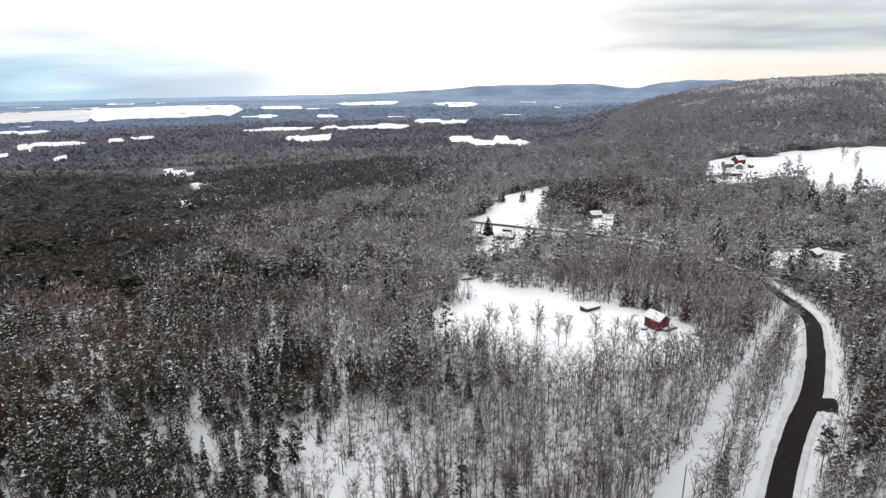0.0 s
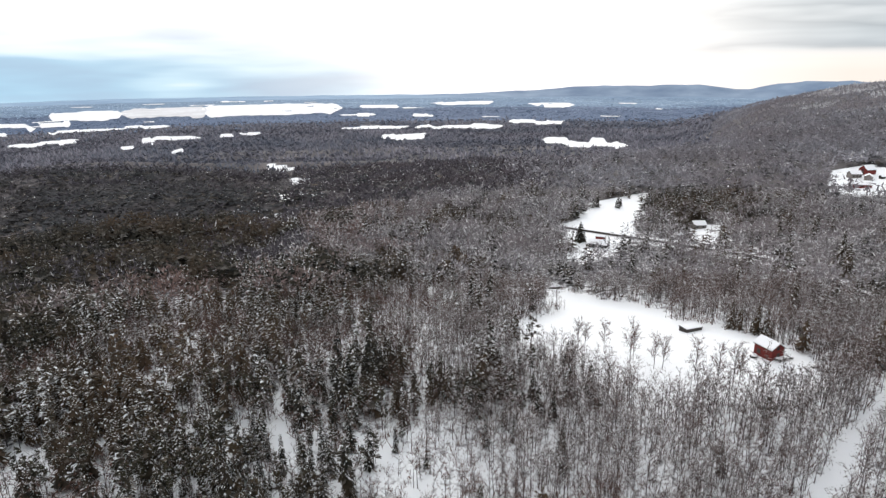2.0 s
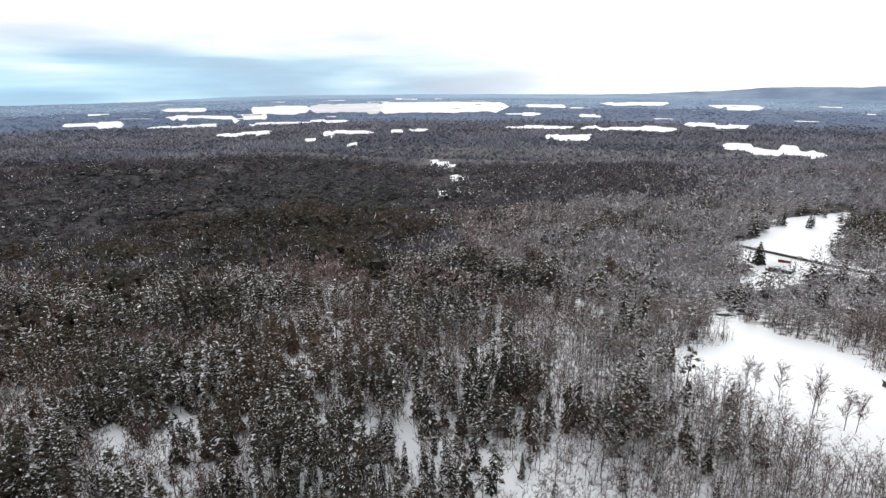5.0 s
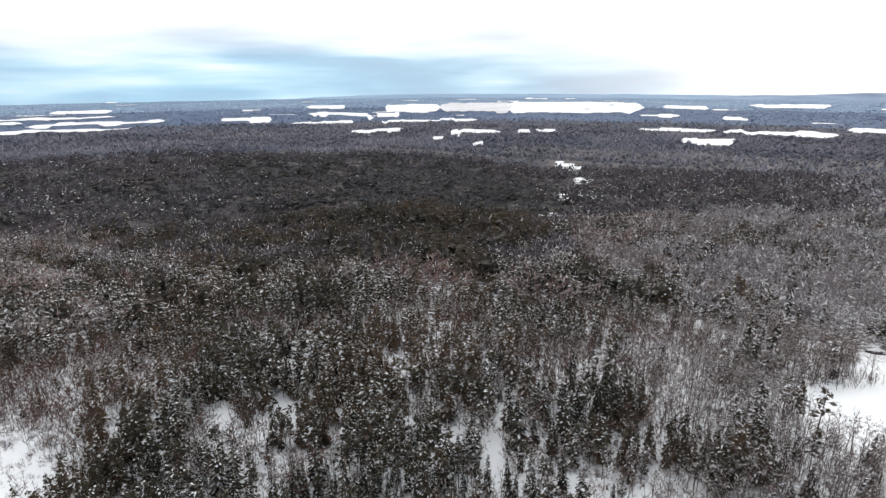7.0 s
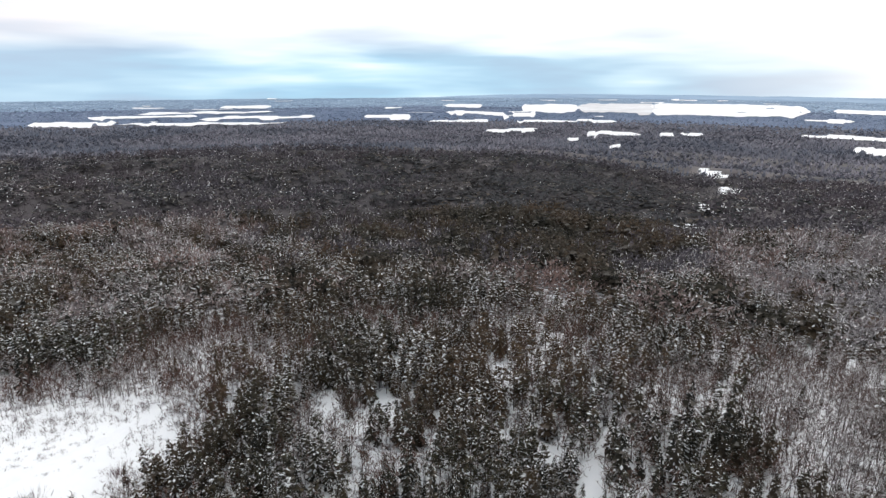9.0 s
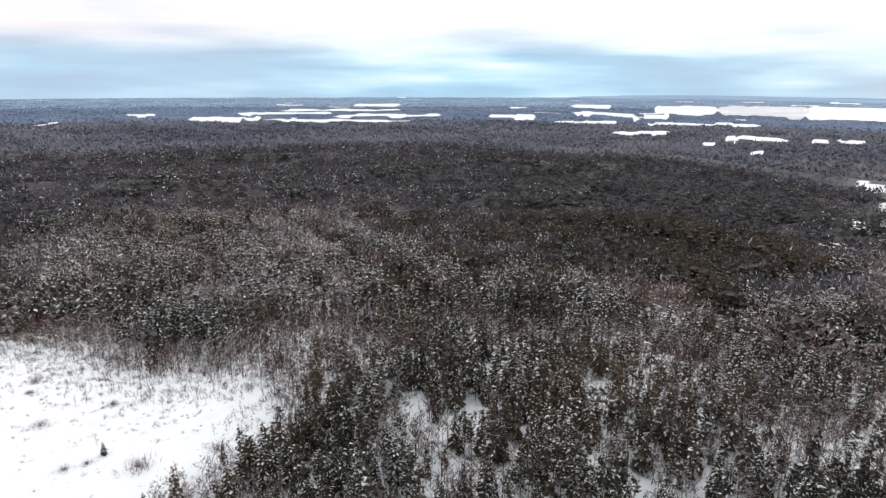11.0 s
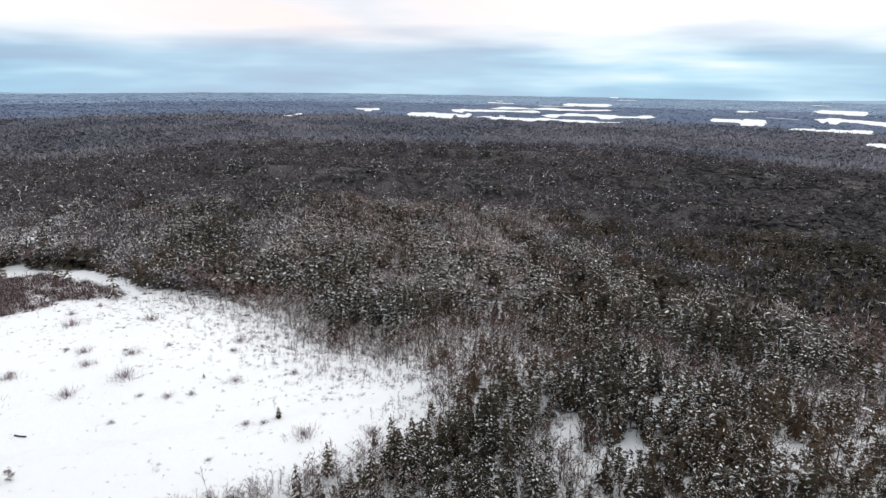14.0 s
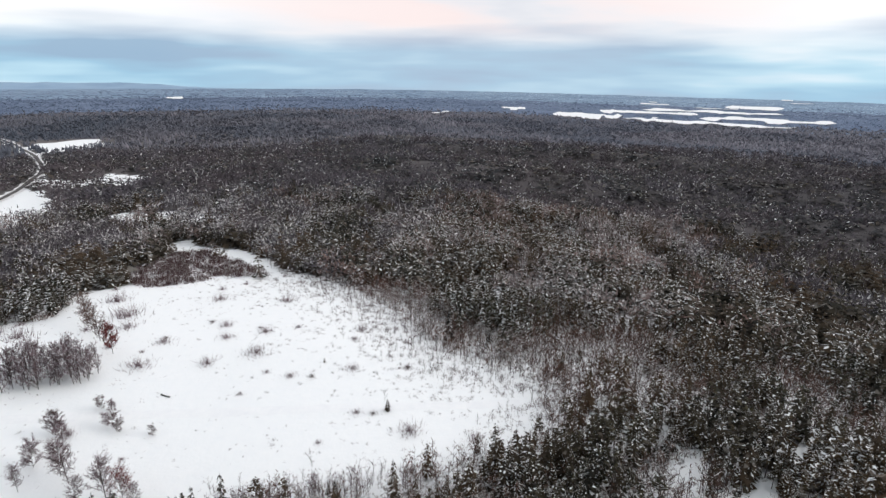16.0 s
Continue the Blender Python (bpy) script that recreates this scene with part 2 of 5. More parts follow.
def terr(x, y):
    """Height of the ground: a shelf that falls to a plain, with a hill, a low ridge and far mountains."""
    x, y = np.asarray(x, float), np.asarray(y, float)
    r, a = np.hypot(x, y), np.degrees(np.arctan2(-x, y))
    fall = 1 - np.exp(-np.maximum(r - 190, 0) / 520)
    z = -75 * fall * (1 - 0.3 * soft((a - 65) / 40))
    z = z + 9 * soft((-a - 2) / 26) * soft((r - 60) / 120) * soft((1500 - r) / 900)
    z = z + 9 * soft((a - 62) / 36) * soft((r - 60) / 150) * soft((1500 - r) / 900)
    # wooded hill beside the farm, low ridge across the woods
    t, d = np.radians(a + 43) * r, r - 1500
    flank = 152 * np.exp(-0.5 * (t / 500) ** 2) * soft((150 - np.abs(a + 43)) / 60)
    crest = np.interp(-a, (12.5, 14, 16.3, 18.7, 20.5, 22.4, 26.4, 31, 36, 60, 90), (0, 2, 28, 64, 88, 105, 130, 145, 150, 150, 0))
    far_side = soft((r - 720) / 420)
    z = z + (flank * (1 - far_side) + crest * far_side) * np.exp(-0.5 * (d / np.where(d < 0, 560, 900)) ** 2)
    z = z + 29 * bump(a, 60, 22) * bump(r, 1000, 190) - 12 * bump(a, 22, 7) * bump(r, 900, 320)
    # the far rim of the plain and the mountains on it
    rim = soft((r - 3900) / 800)
    z = z + 10 * rim - 48 * soft((r - 4250) / 600) * soft((a - 38) / 20) * soft((121 - a) / 10)
    high = 98 * soft((-a - 18.5) / 5) * soft((36 + a) / 6) + 68 * bump(a, -16, 2.8) + 66 * bump(a, -8.5, 3.8) + 26 * bump(a, -0.5, 4)
    high = high + 30 * bump(a, 128, 8) + 16 * bump(a, 113, 5)
    high = high * (1 + 0.04 * np.sin(a * 0.9) + 0.05 * np.sin(a * 2.3 + 1) + 0.02 * np.sin(a * 4.1) + 0.01 * np.sin(a * 7.7))
    z = z + high * bump(r, 4720, 190)
    # gentle folds across the woods
    fold = soft((r - 330) / 220) * soft((1500 - r) / 300) * soft((a - 6) / 14) * soft((112 - a) / 20)
    z = z + fold * (6.5 * np.sin(r / 37 + 1.6 * np.sin(a / 9) + a / 15) + 2.5 * np.sin(r / 19 - a / 6 + 1.0))
    return z + 2.2 * np.sin(x / 61 + 1.3) * np.sin(y / 73 + 0.4) * soft((r - 80) / 200)


def inside(x, y, poly):
    """Points within a polygon."""
    x, y = np.asarray(x, float), np.asarray(y, float)
    got = np.zeros(x.shape, bool)
    for (x0, y0), (x1, y1) in zip(poly, poly[1:] + poly[:1]):
        if y0 != y1:
            got ^= ((y0 > y) != (y1 > y)) & (x < (x1 - x0) * (y - y0) / (y1 - y0) + x0)
    return got


def glide(points, n=8):
    """A smooth line through a few points."""
    p = np.array(points, float)
    q = np.vstack([2 * p[0] - p[1], p, 2 * p[-1] - p[-2]])
    rows = []
    for i in range(len(p) - 1):
        a, b, c, d = q[i:i + 4]
        for u in np.linspace(0, 1, n, endpoint=False):
            rows.append(0.5 * (2 * b + (c - a) * u + (2 * a - 5 * b + 4 * c - d) * u * u + (3 * b - a - 3 * c + d) * u ** 3))
    return np.array(rows + [p[-1]])


def off_line(x, y, line):
    """Distance of points from a line."""
    x, y = np.asarray(x, float), np.asarray(y, float)
    best = np.full(x.shape, 1e9)
    for (ax, ay), (bx, by) in zip(line[:-1], line[1:]):
        dx, dy = bx - ax, by - ay
        u = np.clip(((x - ax) * dx + (y - ay) * dy) / (dx * dx + dy * dy + 1e-9), 0, 1)
        best = np.minimum(best, np.hypot(x - ax - u * dx, y - ay - u * dy))
    return best


ROAD = glide([(-52, -105), (-14, -40), (30, 30), (52, 66), (74, 99), (89, 118), (101, 131), (112, 146), (124, 164), (135, 182), (141, 200), (145, 234),
              (142, 262), (134, 289), (126, 315), (111, 336), (92, 364), (61, 398), (36, 420)])
CUT = glide([(30, 75), (54, 103), (67, 117), (80, 133), (94, 147), (115, 172), (132, 192)])
DRIVE = glide([(98, 128), (101, 127.6), (103.5, 126.8), (105.5, 125.6)])
FAR_ROAD = glide([(-1300, -1080), (-1017, -767), (-782, -554), (-637, -462), (-537, -414), (-440, -380)])
STREAM = glide([(-447, 1058), (-411, 1010), (-344, 908), (-292, 770), (-262, 664), (-231, 545)])
TRACK = glide([(-128, -120), (-139, -81), (-146, -44), (-151, -5), (-159, 45), (-163, 66)])

BARN_FIELD = [(-8, 212), (18, 238), (16, 276), (45, 257), (65, 215), (81, 192), (92, 176), (86, 163), (74, 152), (58, 150), (40, 160), (20, 176), (4, 192)]
HOUSE_FIELD = [(38, 431), (60, 467), (77, 514), (96, 534), (116, 535), (103, 464), (82, 414), (74, 372), (60, 344), (48, 333), (36, 331), (34, 376)]
LODGE_FIELD = [(106, 354), (124, 350), (132, 405), (116, 408)]
FARM_FIELD = [(262, 520), (270, 548), (284, 575), (310, 600), (335, 606), (345, 585), (362, 585), (375, 602), (410, 602), (450, 606), (490, 604),
              (470, 540), (440, 500), (390, 455), (345, 432), (306, 405), (300, 440), (325, 480), (328, 512), (312, 508), (286, 490), (268, 500)]
SIDE_FIELD = [(164, 255), (205, 251), (214, 280), (172, 284)]
BIG_FIELD = [(-172, -150), (-196, -135), (-204, -122), (-222, -121), (-250, -126), (-262, -112), (-270, -93), (-281, -47), (-265, -26), (-238, 2), (-203, 22), (-186, 36), (-177, 51),
             (-170, 64), (-149, 74), (-140, 67), (-134, 55), (-129, 42), (-121, 26), (-112, 2), (-102, -50), (-90, -150)]
WEST_FIELDS = [[(-600, -432), (-578, -392), (-500, -330), (-430, -285), (-398, -305), (-470, -382), (-560, -436)], [(-1080, -800), (-1200, -760), (-1120, -660), (-930, -650)],
               [(-720, -410), (-672, -335), (-615, -330), (-650, -410)], [(-670, -470), (-640, -385), (-605, -385), (-630, -470)],
               [(-525, -195), (-490, -155), (-462, -185), (-468, -230), (-445, -262), (-425, -225), (-440, -150)]]
PATHWAY = glide([(-365, -145), (-351, -133), (-339, -102), (-301, -67), (-270, -40)])
RED_PATCH = [(-345, -125), (-305, -70), (-284, -50), (-262, -98), (-256, -118), (-300, -135)]
FIELD_EDGE = np.array(BIG_FIELD[7:14], float)
# gaps among the trees: centre, half length, half width, heading
GAPS = [(-26, 259, 30, 4.6, 54), (21, 270, 7, 4, 0), (-66, 150, 9, 2.1, 25), (-58, 132, 13, 2.7, 30), (-139, 136, 9, 3.4, 58), (-120, 117, 11, 3.0, 60), (-115, 161, 5, 3, 20), (-151, 87, 8, 4.2, 72),
        (-74, 134, 6, 3, 100), (-130, 106, 8, 2.8, 65), (-177, 94, 5, 2.5, 50), (-53, 267, 12, 4, 60), (4, 272, 10, 4, 90), (-71, 131, 5, 3, 60),
        (-32, 130, 10, 2.2, 60), (-18, 113, 8, 2.6, 40), (-8, 126, 8, 2, 70), (-112, 158, 5, 3, 80), (-128, 100, 5, 1.6, 50), (-160, 120, 6, 2, 40)]
# far fields on the plain: from, to (degrees round), near and far edge (metres)
FIELDS = [(16.2, 28.8, 2690, 3898), (27.9, 35.1, 2696, 3792), (34.8, 40, 2698, 3551), (38.6, 40.8, 2343, 2923), (31.2, 36.1, 2102, 2464), (35.7, 40.3, 2078, 2413),
          (38.3, 41, 1730, 2052), (32.6, 33.6, 1620, 2020), (28.8, 32.8, 1722, 1930), (26.1, 27.3, 1707, 1956), (23.7, 25.6, 1776, 1992), (30.4, 31.4, 1380, 1605),
          (34.2, 35.3, 1512, 1761), (10.9, 14.7, 2947, 3643), (13.1, 16.5, 2460, 2811), (7.7, 9.7, 2358, 2771), (10, 16.5, 1796, 2158), (8.4, 12.7, 1505, 1913), (1.1, 9.5, 1794, 2196)]
MORE_FIELDS = [(2, 4.4, 3364, 4043), (-5.5, -1.4, 3009, 3835), (-4.7, 0.6, 1958, 2430), (-10.5, -2.6, 1300, 1700), (75.7, 81.9, 2096, 2608), (69.4, 77.8, 2373, 2942), (61.7, 75.6, 2034, 2460), (59.2, 69.3, 2294, 2745), (63.0, 74.2, 2682, 3098), (84.5, 86.9, 2438, 2768), (91.6, 93.2, 2064, 2367), (63.2, 67.6, 3047, 3583),
               (50.3, 54.7, 2203, 2699), (42.8, 48.6, 2072, 2388),
               (41, 47.1, 2290, 2974), (38.1, 43.1, 1708, 2042), (43.7, 47.4, 2994, 3569), (2.2, 7.9, 3209, 4005), (115.8, 117.2, 3000, 3440)]


def wobble(x, y, size=14.0, amount=3.0):
    return x + amount * np.sin(y / size * 2.1 + 0.7) + 0.5 * amount * np.sin(y / size * 5.3), y + amount * np.sin(x / size * 1.9 + 2.0) + 0.5 * amount * np.sin(x / size * 4.7)


def open_ground(x, y):
    """Where no tree stands."""
    wx, wy = wobble(x, y)
    free = inside(wx, wy, BARN_FIELD) | inside(wx, wy, HOUSE_FIELD) | inside(wx, wy, LODGE_FIELD) | inside(wx, wy, FARM_FIELD)
    free |= inside(wx, wy, SIDE_FIELD) | inside(wx, wy, BIG_FIELD)
    for f in WEST_FIELDS:
        free |= inside(wx, wy, f)
    free |= (off_line(x, y, ROAD) < np.where((y > 238) & (y < 345), 4.2, 6.4)) | (off_line(x, y, CUT) < np.where(y > 112, 2.7, 3.5)) | (off_line(x, y, DRIVE) < 3.4) | (off_line(x, y, PATHWAY) < 7.5)
    free |= inside(wx, wy, RED_PATCH) | (off_line(x, y, FIELD_EDGE) < 7.5)
    free |= (off_line(x, y, FAR_ROAD) < 6.5) | (off_line(x, y, STREAM) < 16 * np.sin(y / 31.0) ** 2 + 14 * bump(y, 1030, 30) - 2)
    for cx, cy, a, b, turn in GAPS:
        c, s = math.cos(radians(turn)), math.sin(radians(turn))
        # heading turns left from +y
        u, v = (x - cx) * -s + (y - cy) * c, (x - cx) * c + (y - cy) * s
        free |= (u / (0.95 * a)) ** 2 + (v / (0.95 * b)) ** 2 < 1
    return free


strips = np.random.RandomState(4)
for k in range(34):
    a0, r0 = strips.uniform(-14, 75), strips.uniform(2300, 4150)
    MORE_FIELDS.append((a0, a0 + strips.uniform(0.5, 2.6), r0, r0 + strips.uniform(0.025, 0.06) * r0))
ALL_FIELDS = FIELDS + MORE_FIELDS


def field_outline(k, n=72):
    """Near and far edge of a field of a few parcels side by side, uneven and tapering at its ends."""
    a0, a1, r0, r1 = ALL_FIELDS[k]
    rng = np.random.RandomState(k + 3)
    u = np.linspace(0, 1, n)
    parcels = max(2, int((a1 - a0) * 1.1) + rng.randint(0, 3))
    at = np.searchsorted(np.sort(rng.rand(parcels - 1)), u)
    mid, half = 0.55 + rng.normal(0, 0.06, parcels), rng.uniform(0.14, 0.42, parcels)
    thin = (0.58 if r1 < 2500 else 0.85) * (0.85 if a0 > 55 else 1.0)
    slope = rng.normal(0, 0.12)
    if r1 - r0 > 800 and k < 3:
        # the broad farmland at the foot of the sky, hardly broken by hedges
        half, thin, mid, slope = rng.uniform(0.36, 0.46, parcels), 1.0, 0.5 + rng.normal(0, 0.03, parcels), 0.0
    taper = np.minimum(1, 0.06 + np.minimum(u * rng.uniform(6, 25), (1 - u) * rng.uniform(6, 25)))
    ease = np.array([0.0, 0.25, 0.5, 0.25, 0.0])
    lo = mid[at] + slope * (u - 0.5) - half[at] * thin * taper + rng.normal(0, 0.02, n)
    hi = mid[at] + slope * (u - 0.5) + half[at] * thin * taper + rng.normal(0, 0.015, n)
    lo, hi = (np.convolve(np.pad(w, 2, mode="edge"), ease, mode="valid") for w in (lo, hi))
    lo = r0 + (r1 - r0) * np.clip(lo, 0.0, 0.92)
    return np.radians(a0 + (a1 - a0) * u), lo, np.maximum(r0 + (r1 - r0) * np.clip(hi, 0.08, 1.0), lo + 5)


OUTLINES = [field_outline(k) for k in range(len(ALL_FIELDS))]


def in_far_field(x, y):
    r, a = np.hypot(x, y), np.arctan2(-x, y)
    got = np.zeros(np.shape(x), bool)
    for u, lo, hi in OUTLINES:
        got |= (a > u[0]) & (a < u[-1]) & (r > np.interp(a, u, lo) - 55) & (r < np.interp(a, u, hi))
    return got


# ---- mesh helpers ----
def mesh_from(name, verts, faces, mats, index=None, smooth=False):
    """A mesh from arrays of points and of triangles or quads."""
    me = bpy.data.meshes.new(name)
    verts, faces = np.asarray(verts, np.float32), np.asarray(faces, np.int32)
    k = faces.shape[1]
    me.vertices.add(len(verts))
    me.vertices.foreach_set("co", verts.ravel())
    me.loops.add(faces.size)
    me.loops.foreach_set("vertex_index", faces.ravel())
    me.polygons.add(len(faces))
    me.polygons.foreach_set("loop_start", np.arange(len(faces), dtype=np.int32) * k)
    me.polygons.foreach_set("loop_total", np.full(len(faces), k, np.int32))
    for m in mats:
        me.materials.append(m)
    if index is not None:
        me.polygons.foreach_set("material_index", np.asarray(index, np.int32))
    if smooth:
        me.polygons.foreach_set("use_smooth", np.ones(len(faces), bool))
    me.update(calc_edges=True)
    return me


def part(name, bm, mat, parent, label=""):
    """Links a bmesh as one mesh object under a thing or part."""
    me = bpy.data.meshes.new(name)
    bm.to_mesh(me)
    bm.free()
    me.materials.append(mat)
    ob = new(name, me)
    ob.parent = parent
    if label:
        ob["label"] = label
    return ob


def box(bm, x0, x1, y0, y1, z0, z1, bevel=0.0):
    vs = [bm.verts.new((x, y, z)) for z in (z0, z1) for x, y in ((x0, y0), (x1, y0), (x1, y1), (x0, y1))]
    fs = [bm.faces.new([vs[i] for i in q]) for q in ((3, 2, 1, 0), (4, 5, 6, 7), (0, 1, 5, 4), (1, 2, 6, 5), (2, 3, 7, 6), (3, 0, 4, 7))]
    if bevel:
        bmesh.ops.bevel(bm, geom=list({e for f in fs for e in f.edges}), offset=bevel, segments=1, affect="EDGES")
    return bm


def boxed(*a, **k):
    return box(bmesh.new(), *a, **k)


def thing(name, m, label, category, group="", kind=""):
    ob = new(name)
    ob.matrix_world = m
    return tagged(ob, label, category, group, kind)


# ---- ground ----
rings = np.concatenate([np.arange(0, 90, 10), np.arange(90, 420, 4.0), np.geomspace(420, 4950, 130)])
turns = np.concatenate([np.arange(-60, 150, 1.0), np.arange(150, 300, 5.0)])
A, R = np.meshgrid(np.radians(turns), rings)
gx, gy = -np.sin(A) * R, np.cos(A) * R
gz = terr(gx, gy)
na, nr = len(turns), len(rings)
i, j = np.meshgrid(np.arange(nr - 1), np.arange(na), indexing="ij")
j2 = (j + 1) % na
quads = np.stack([i * na + j, (i + 1) * na + j, (i + 1) * na + j2, i * na + j2], -1).reshape(-1, 4)
quads = quads[:, ::-1]
rim_from = rings[:-1][quads[:, 0] // na * 0 + np.minimum(quads.min(1) // na, nr - 2)] > 4250
points = np.stack([gx, gy, gz], -1).reshape(-1, 3)
# beyond 1420 m the rings take the haze-tinted plain colours
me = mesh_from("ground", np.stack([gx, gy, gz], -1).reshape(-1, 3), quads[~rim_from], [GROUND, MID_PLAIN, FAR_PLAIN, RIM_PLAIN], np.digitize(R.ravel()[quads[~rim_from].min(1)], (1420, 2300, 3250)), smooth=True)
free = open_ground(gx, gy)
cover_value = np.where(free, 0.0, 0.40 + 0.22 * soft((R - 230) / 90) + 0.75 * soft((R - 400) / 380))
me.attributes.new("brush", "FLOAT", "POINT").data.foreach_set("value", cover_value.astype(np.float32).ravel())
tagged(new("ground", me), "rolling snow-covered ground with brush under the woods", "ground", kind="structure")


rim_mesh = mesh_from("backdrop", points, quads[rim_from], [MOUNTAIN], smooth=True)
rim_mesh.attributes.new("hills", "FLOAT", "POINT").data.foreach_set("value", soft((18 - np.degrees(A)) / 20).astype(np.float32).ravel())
tagged(new("backdrop", rim_mesh), "mountains on the far rim of the plain, painted blue-grey for haze", "mountains", kind="structure")


def ribbon(name, line, half, mat, label, category, lift, ragged=0.0, soft_edge=0.0):
    """A strip draped along a line, its edges a little uneven, domed at the middle."""
    d = np.gradient(line, axis=0)
    d /= np.hypot(*d.T)[:, None]
    n = np.stack([-d[:, 1], d[:, 0]], -1)
    rng = np.random.RandomState(len(line))
    rows = []
    for s in (-1, -0.5, 0, 0.5, 1):
        w = half * s + (rng.normal(0, ragged, len(line)) if abs(s) == 1 else 0)
        p = line + n * np.reshape(w, (-1, 1))
        rows.append(np.column_stack([p, terr(p[:, 0], p[:, 1]) + lift * (1 - 0.3 * abs(s))]))
    v = np.stack(rows, 1).reshape(-1, 3)
    q = [(k * 5 + c, k * 5 + c + 1, k * 5 + c + 6, k * 5 + c + 5) for k in range(len(line) - 1) for c in range(4)]
    me = mesh_from(name, v, np.array(q)[:, ::-1], [mat], smooth=True)
    return tagged(new(name, me), label, category, kind="structure")


def finer(line, step):
    d = np.r_[0, np.cumsum(np.hypot(*np.diff(line, axis=0).T))]
    s = np.arange(0, d[-1], step)
    return np.column_stack([np.interp(s, d, line[:, 0]), np.interp(s, d, line[:, 1])])


ribbon("snow_bank", finer(ROAD, 2.0), 3.9, SLUSH, "ploughed grey-white snow bank along the road", "snow bank", 0.30, 0.2)
ribbon("road", finer(ROAD, 2.0), 2.45, ASPHALT, "wet dark asphalt road cleared of snow", "road", 0.45, 0.06)
ribbon("driveway", finer(DRIVE, 0.8), 3.0, ASPHALT, "dark cleared driveway mouth beside the road", "driveway", 0.40, 0.25)
ribbon("farm_track", finer(TRACK, 3.0), 2.0, TRACK_SNOW, "snowed-over track across the open field", "track", 0.05, 0.2)
ribbon("road_verge", finer(FAR_ROAD, 12.0), 6.0, SLUSH, "snowy verge of the road through the far woods", "verge", 0.7, 0.8)
ribbon("far_road", finer(FAR_ROAD, 12.0), 2.6, ROAD_GREY, "grey salted road through the far woods", "road", 1.3, 0.2)


def snow_field(k):
    """An open field laid over the plain."""
    a, lo, hi = OUTLINES[k]
    n, m = len(a), 3
    rr = lo[:, None] + (hi - lo)[:, None] * np.linspace(0, 1, m)[None]
    x, y = -np.sin(a)[:, None] * rr, np.cos(a)[:, None] * rr
    z = terr(x, y) + 0.8 + rr * 0.0004
    q = [(i * m + j, i * m + j + 1, (i + 1) * m + j + 1, (i + 1) * m + j) for i in range(n - 1) for j in range(m - 1)]
    me = mesh_from("snow_field", np.stack([x, y, z], -1).reshape(-1, 3), q, [STUBBLE if k == 1 else SNOW])
    tagged(new("snow_field", me), "open snow-covered farm field among far woods", "field", "fields on the plain", "structure")


for k in range(len(ALL_FIELDS)):
    snow_field(k)


# ---- trees ----
def unit(v):
    return v / (np.linalg.norm(v) + 1e-9)


class Shape:
    """Gathers triangles with a material index."""

    def __init__(self, seed):
        self.v, self.f, self.m, self.n = [], [], [], 0
        self.rng = np.random.RandomState(seed)

    def tri(self, a, b, c, m):
        self.v += [a, b, c]
        self.f.append((self.n, self.n + 1, self.n + 2))
        self.m.append(m)
        self.n += 3

    def quad(self, a, b, c, d, m):
        self.v += [a, b, c, d]
        self.f += [(self.n, self.n + 1, self.n + 2), (self.n, self.n + 2, self.n + 3)]
        self.m += [m, m]
        self.n += 4

    def sliver(self, p, q, w, m):
        s = unit(np.cross(q - p, self.rng.normal(size=3))) * w / 2
        self.tri(p - s, p + s, q, m)

    def pipe(self, p, q, r0, r1, sides, m):
        d = unit(q - p)
        a = unit(np.cross(d, (0.3, 0.9, 0.2)))
        b = np.cross(d, a)
        t = [2 * math.pi * k / sides for k in range(sides)]
        n0 = self.n
        self.v += [p + r0 * (a * math.cos(x) + b * math.sin(x)) for x in t] + [q + r1 * (a * math.cos(x) + b * math.sin(x)) for x in t]
        for k in range(sides):
            l = (k + 1) % sides
            self.f += [(n0 + k, n0 + l, n0 + sides + l), (n0 + k, n0 + sides + l, n0 + sides + k)]
            self.m += [m, m]
        self.n += 2 * sides

    def arrays(self):
        return np.array(self.v), np.array(self.f), np.array(self.m)


def rand_dir(rng, rise):
    t = rng.rand() * 2 * math.pi
    return unit(np.array([math.cos(t), math.sin(t), rise]))


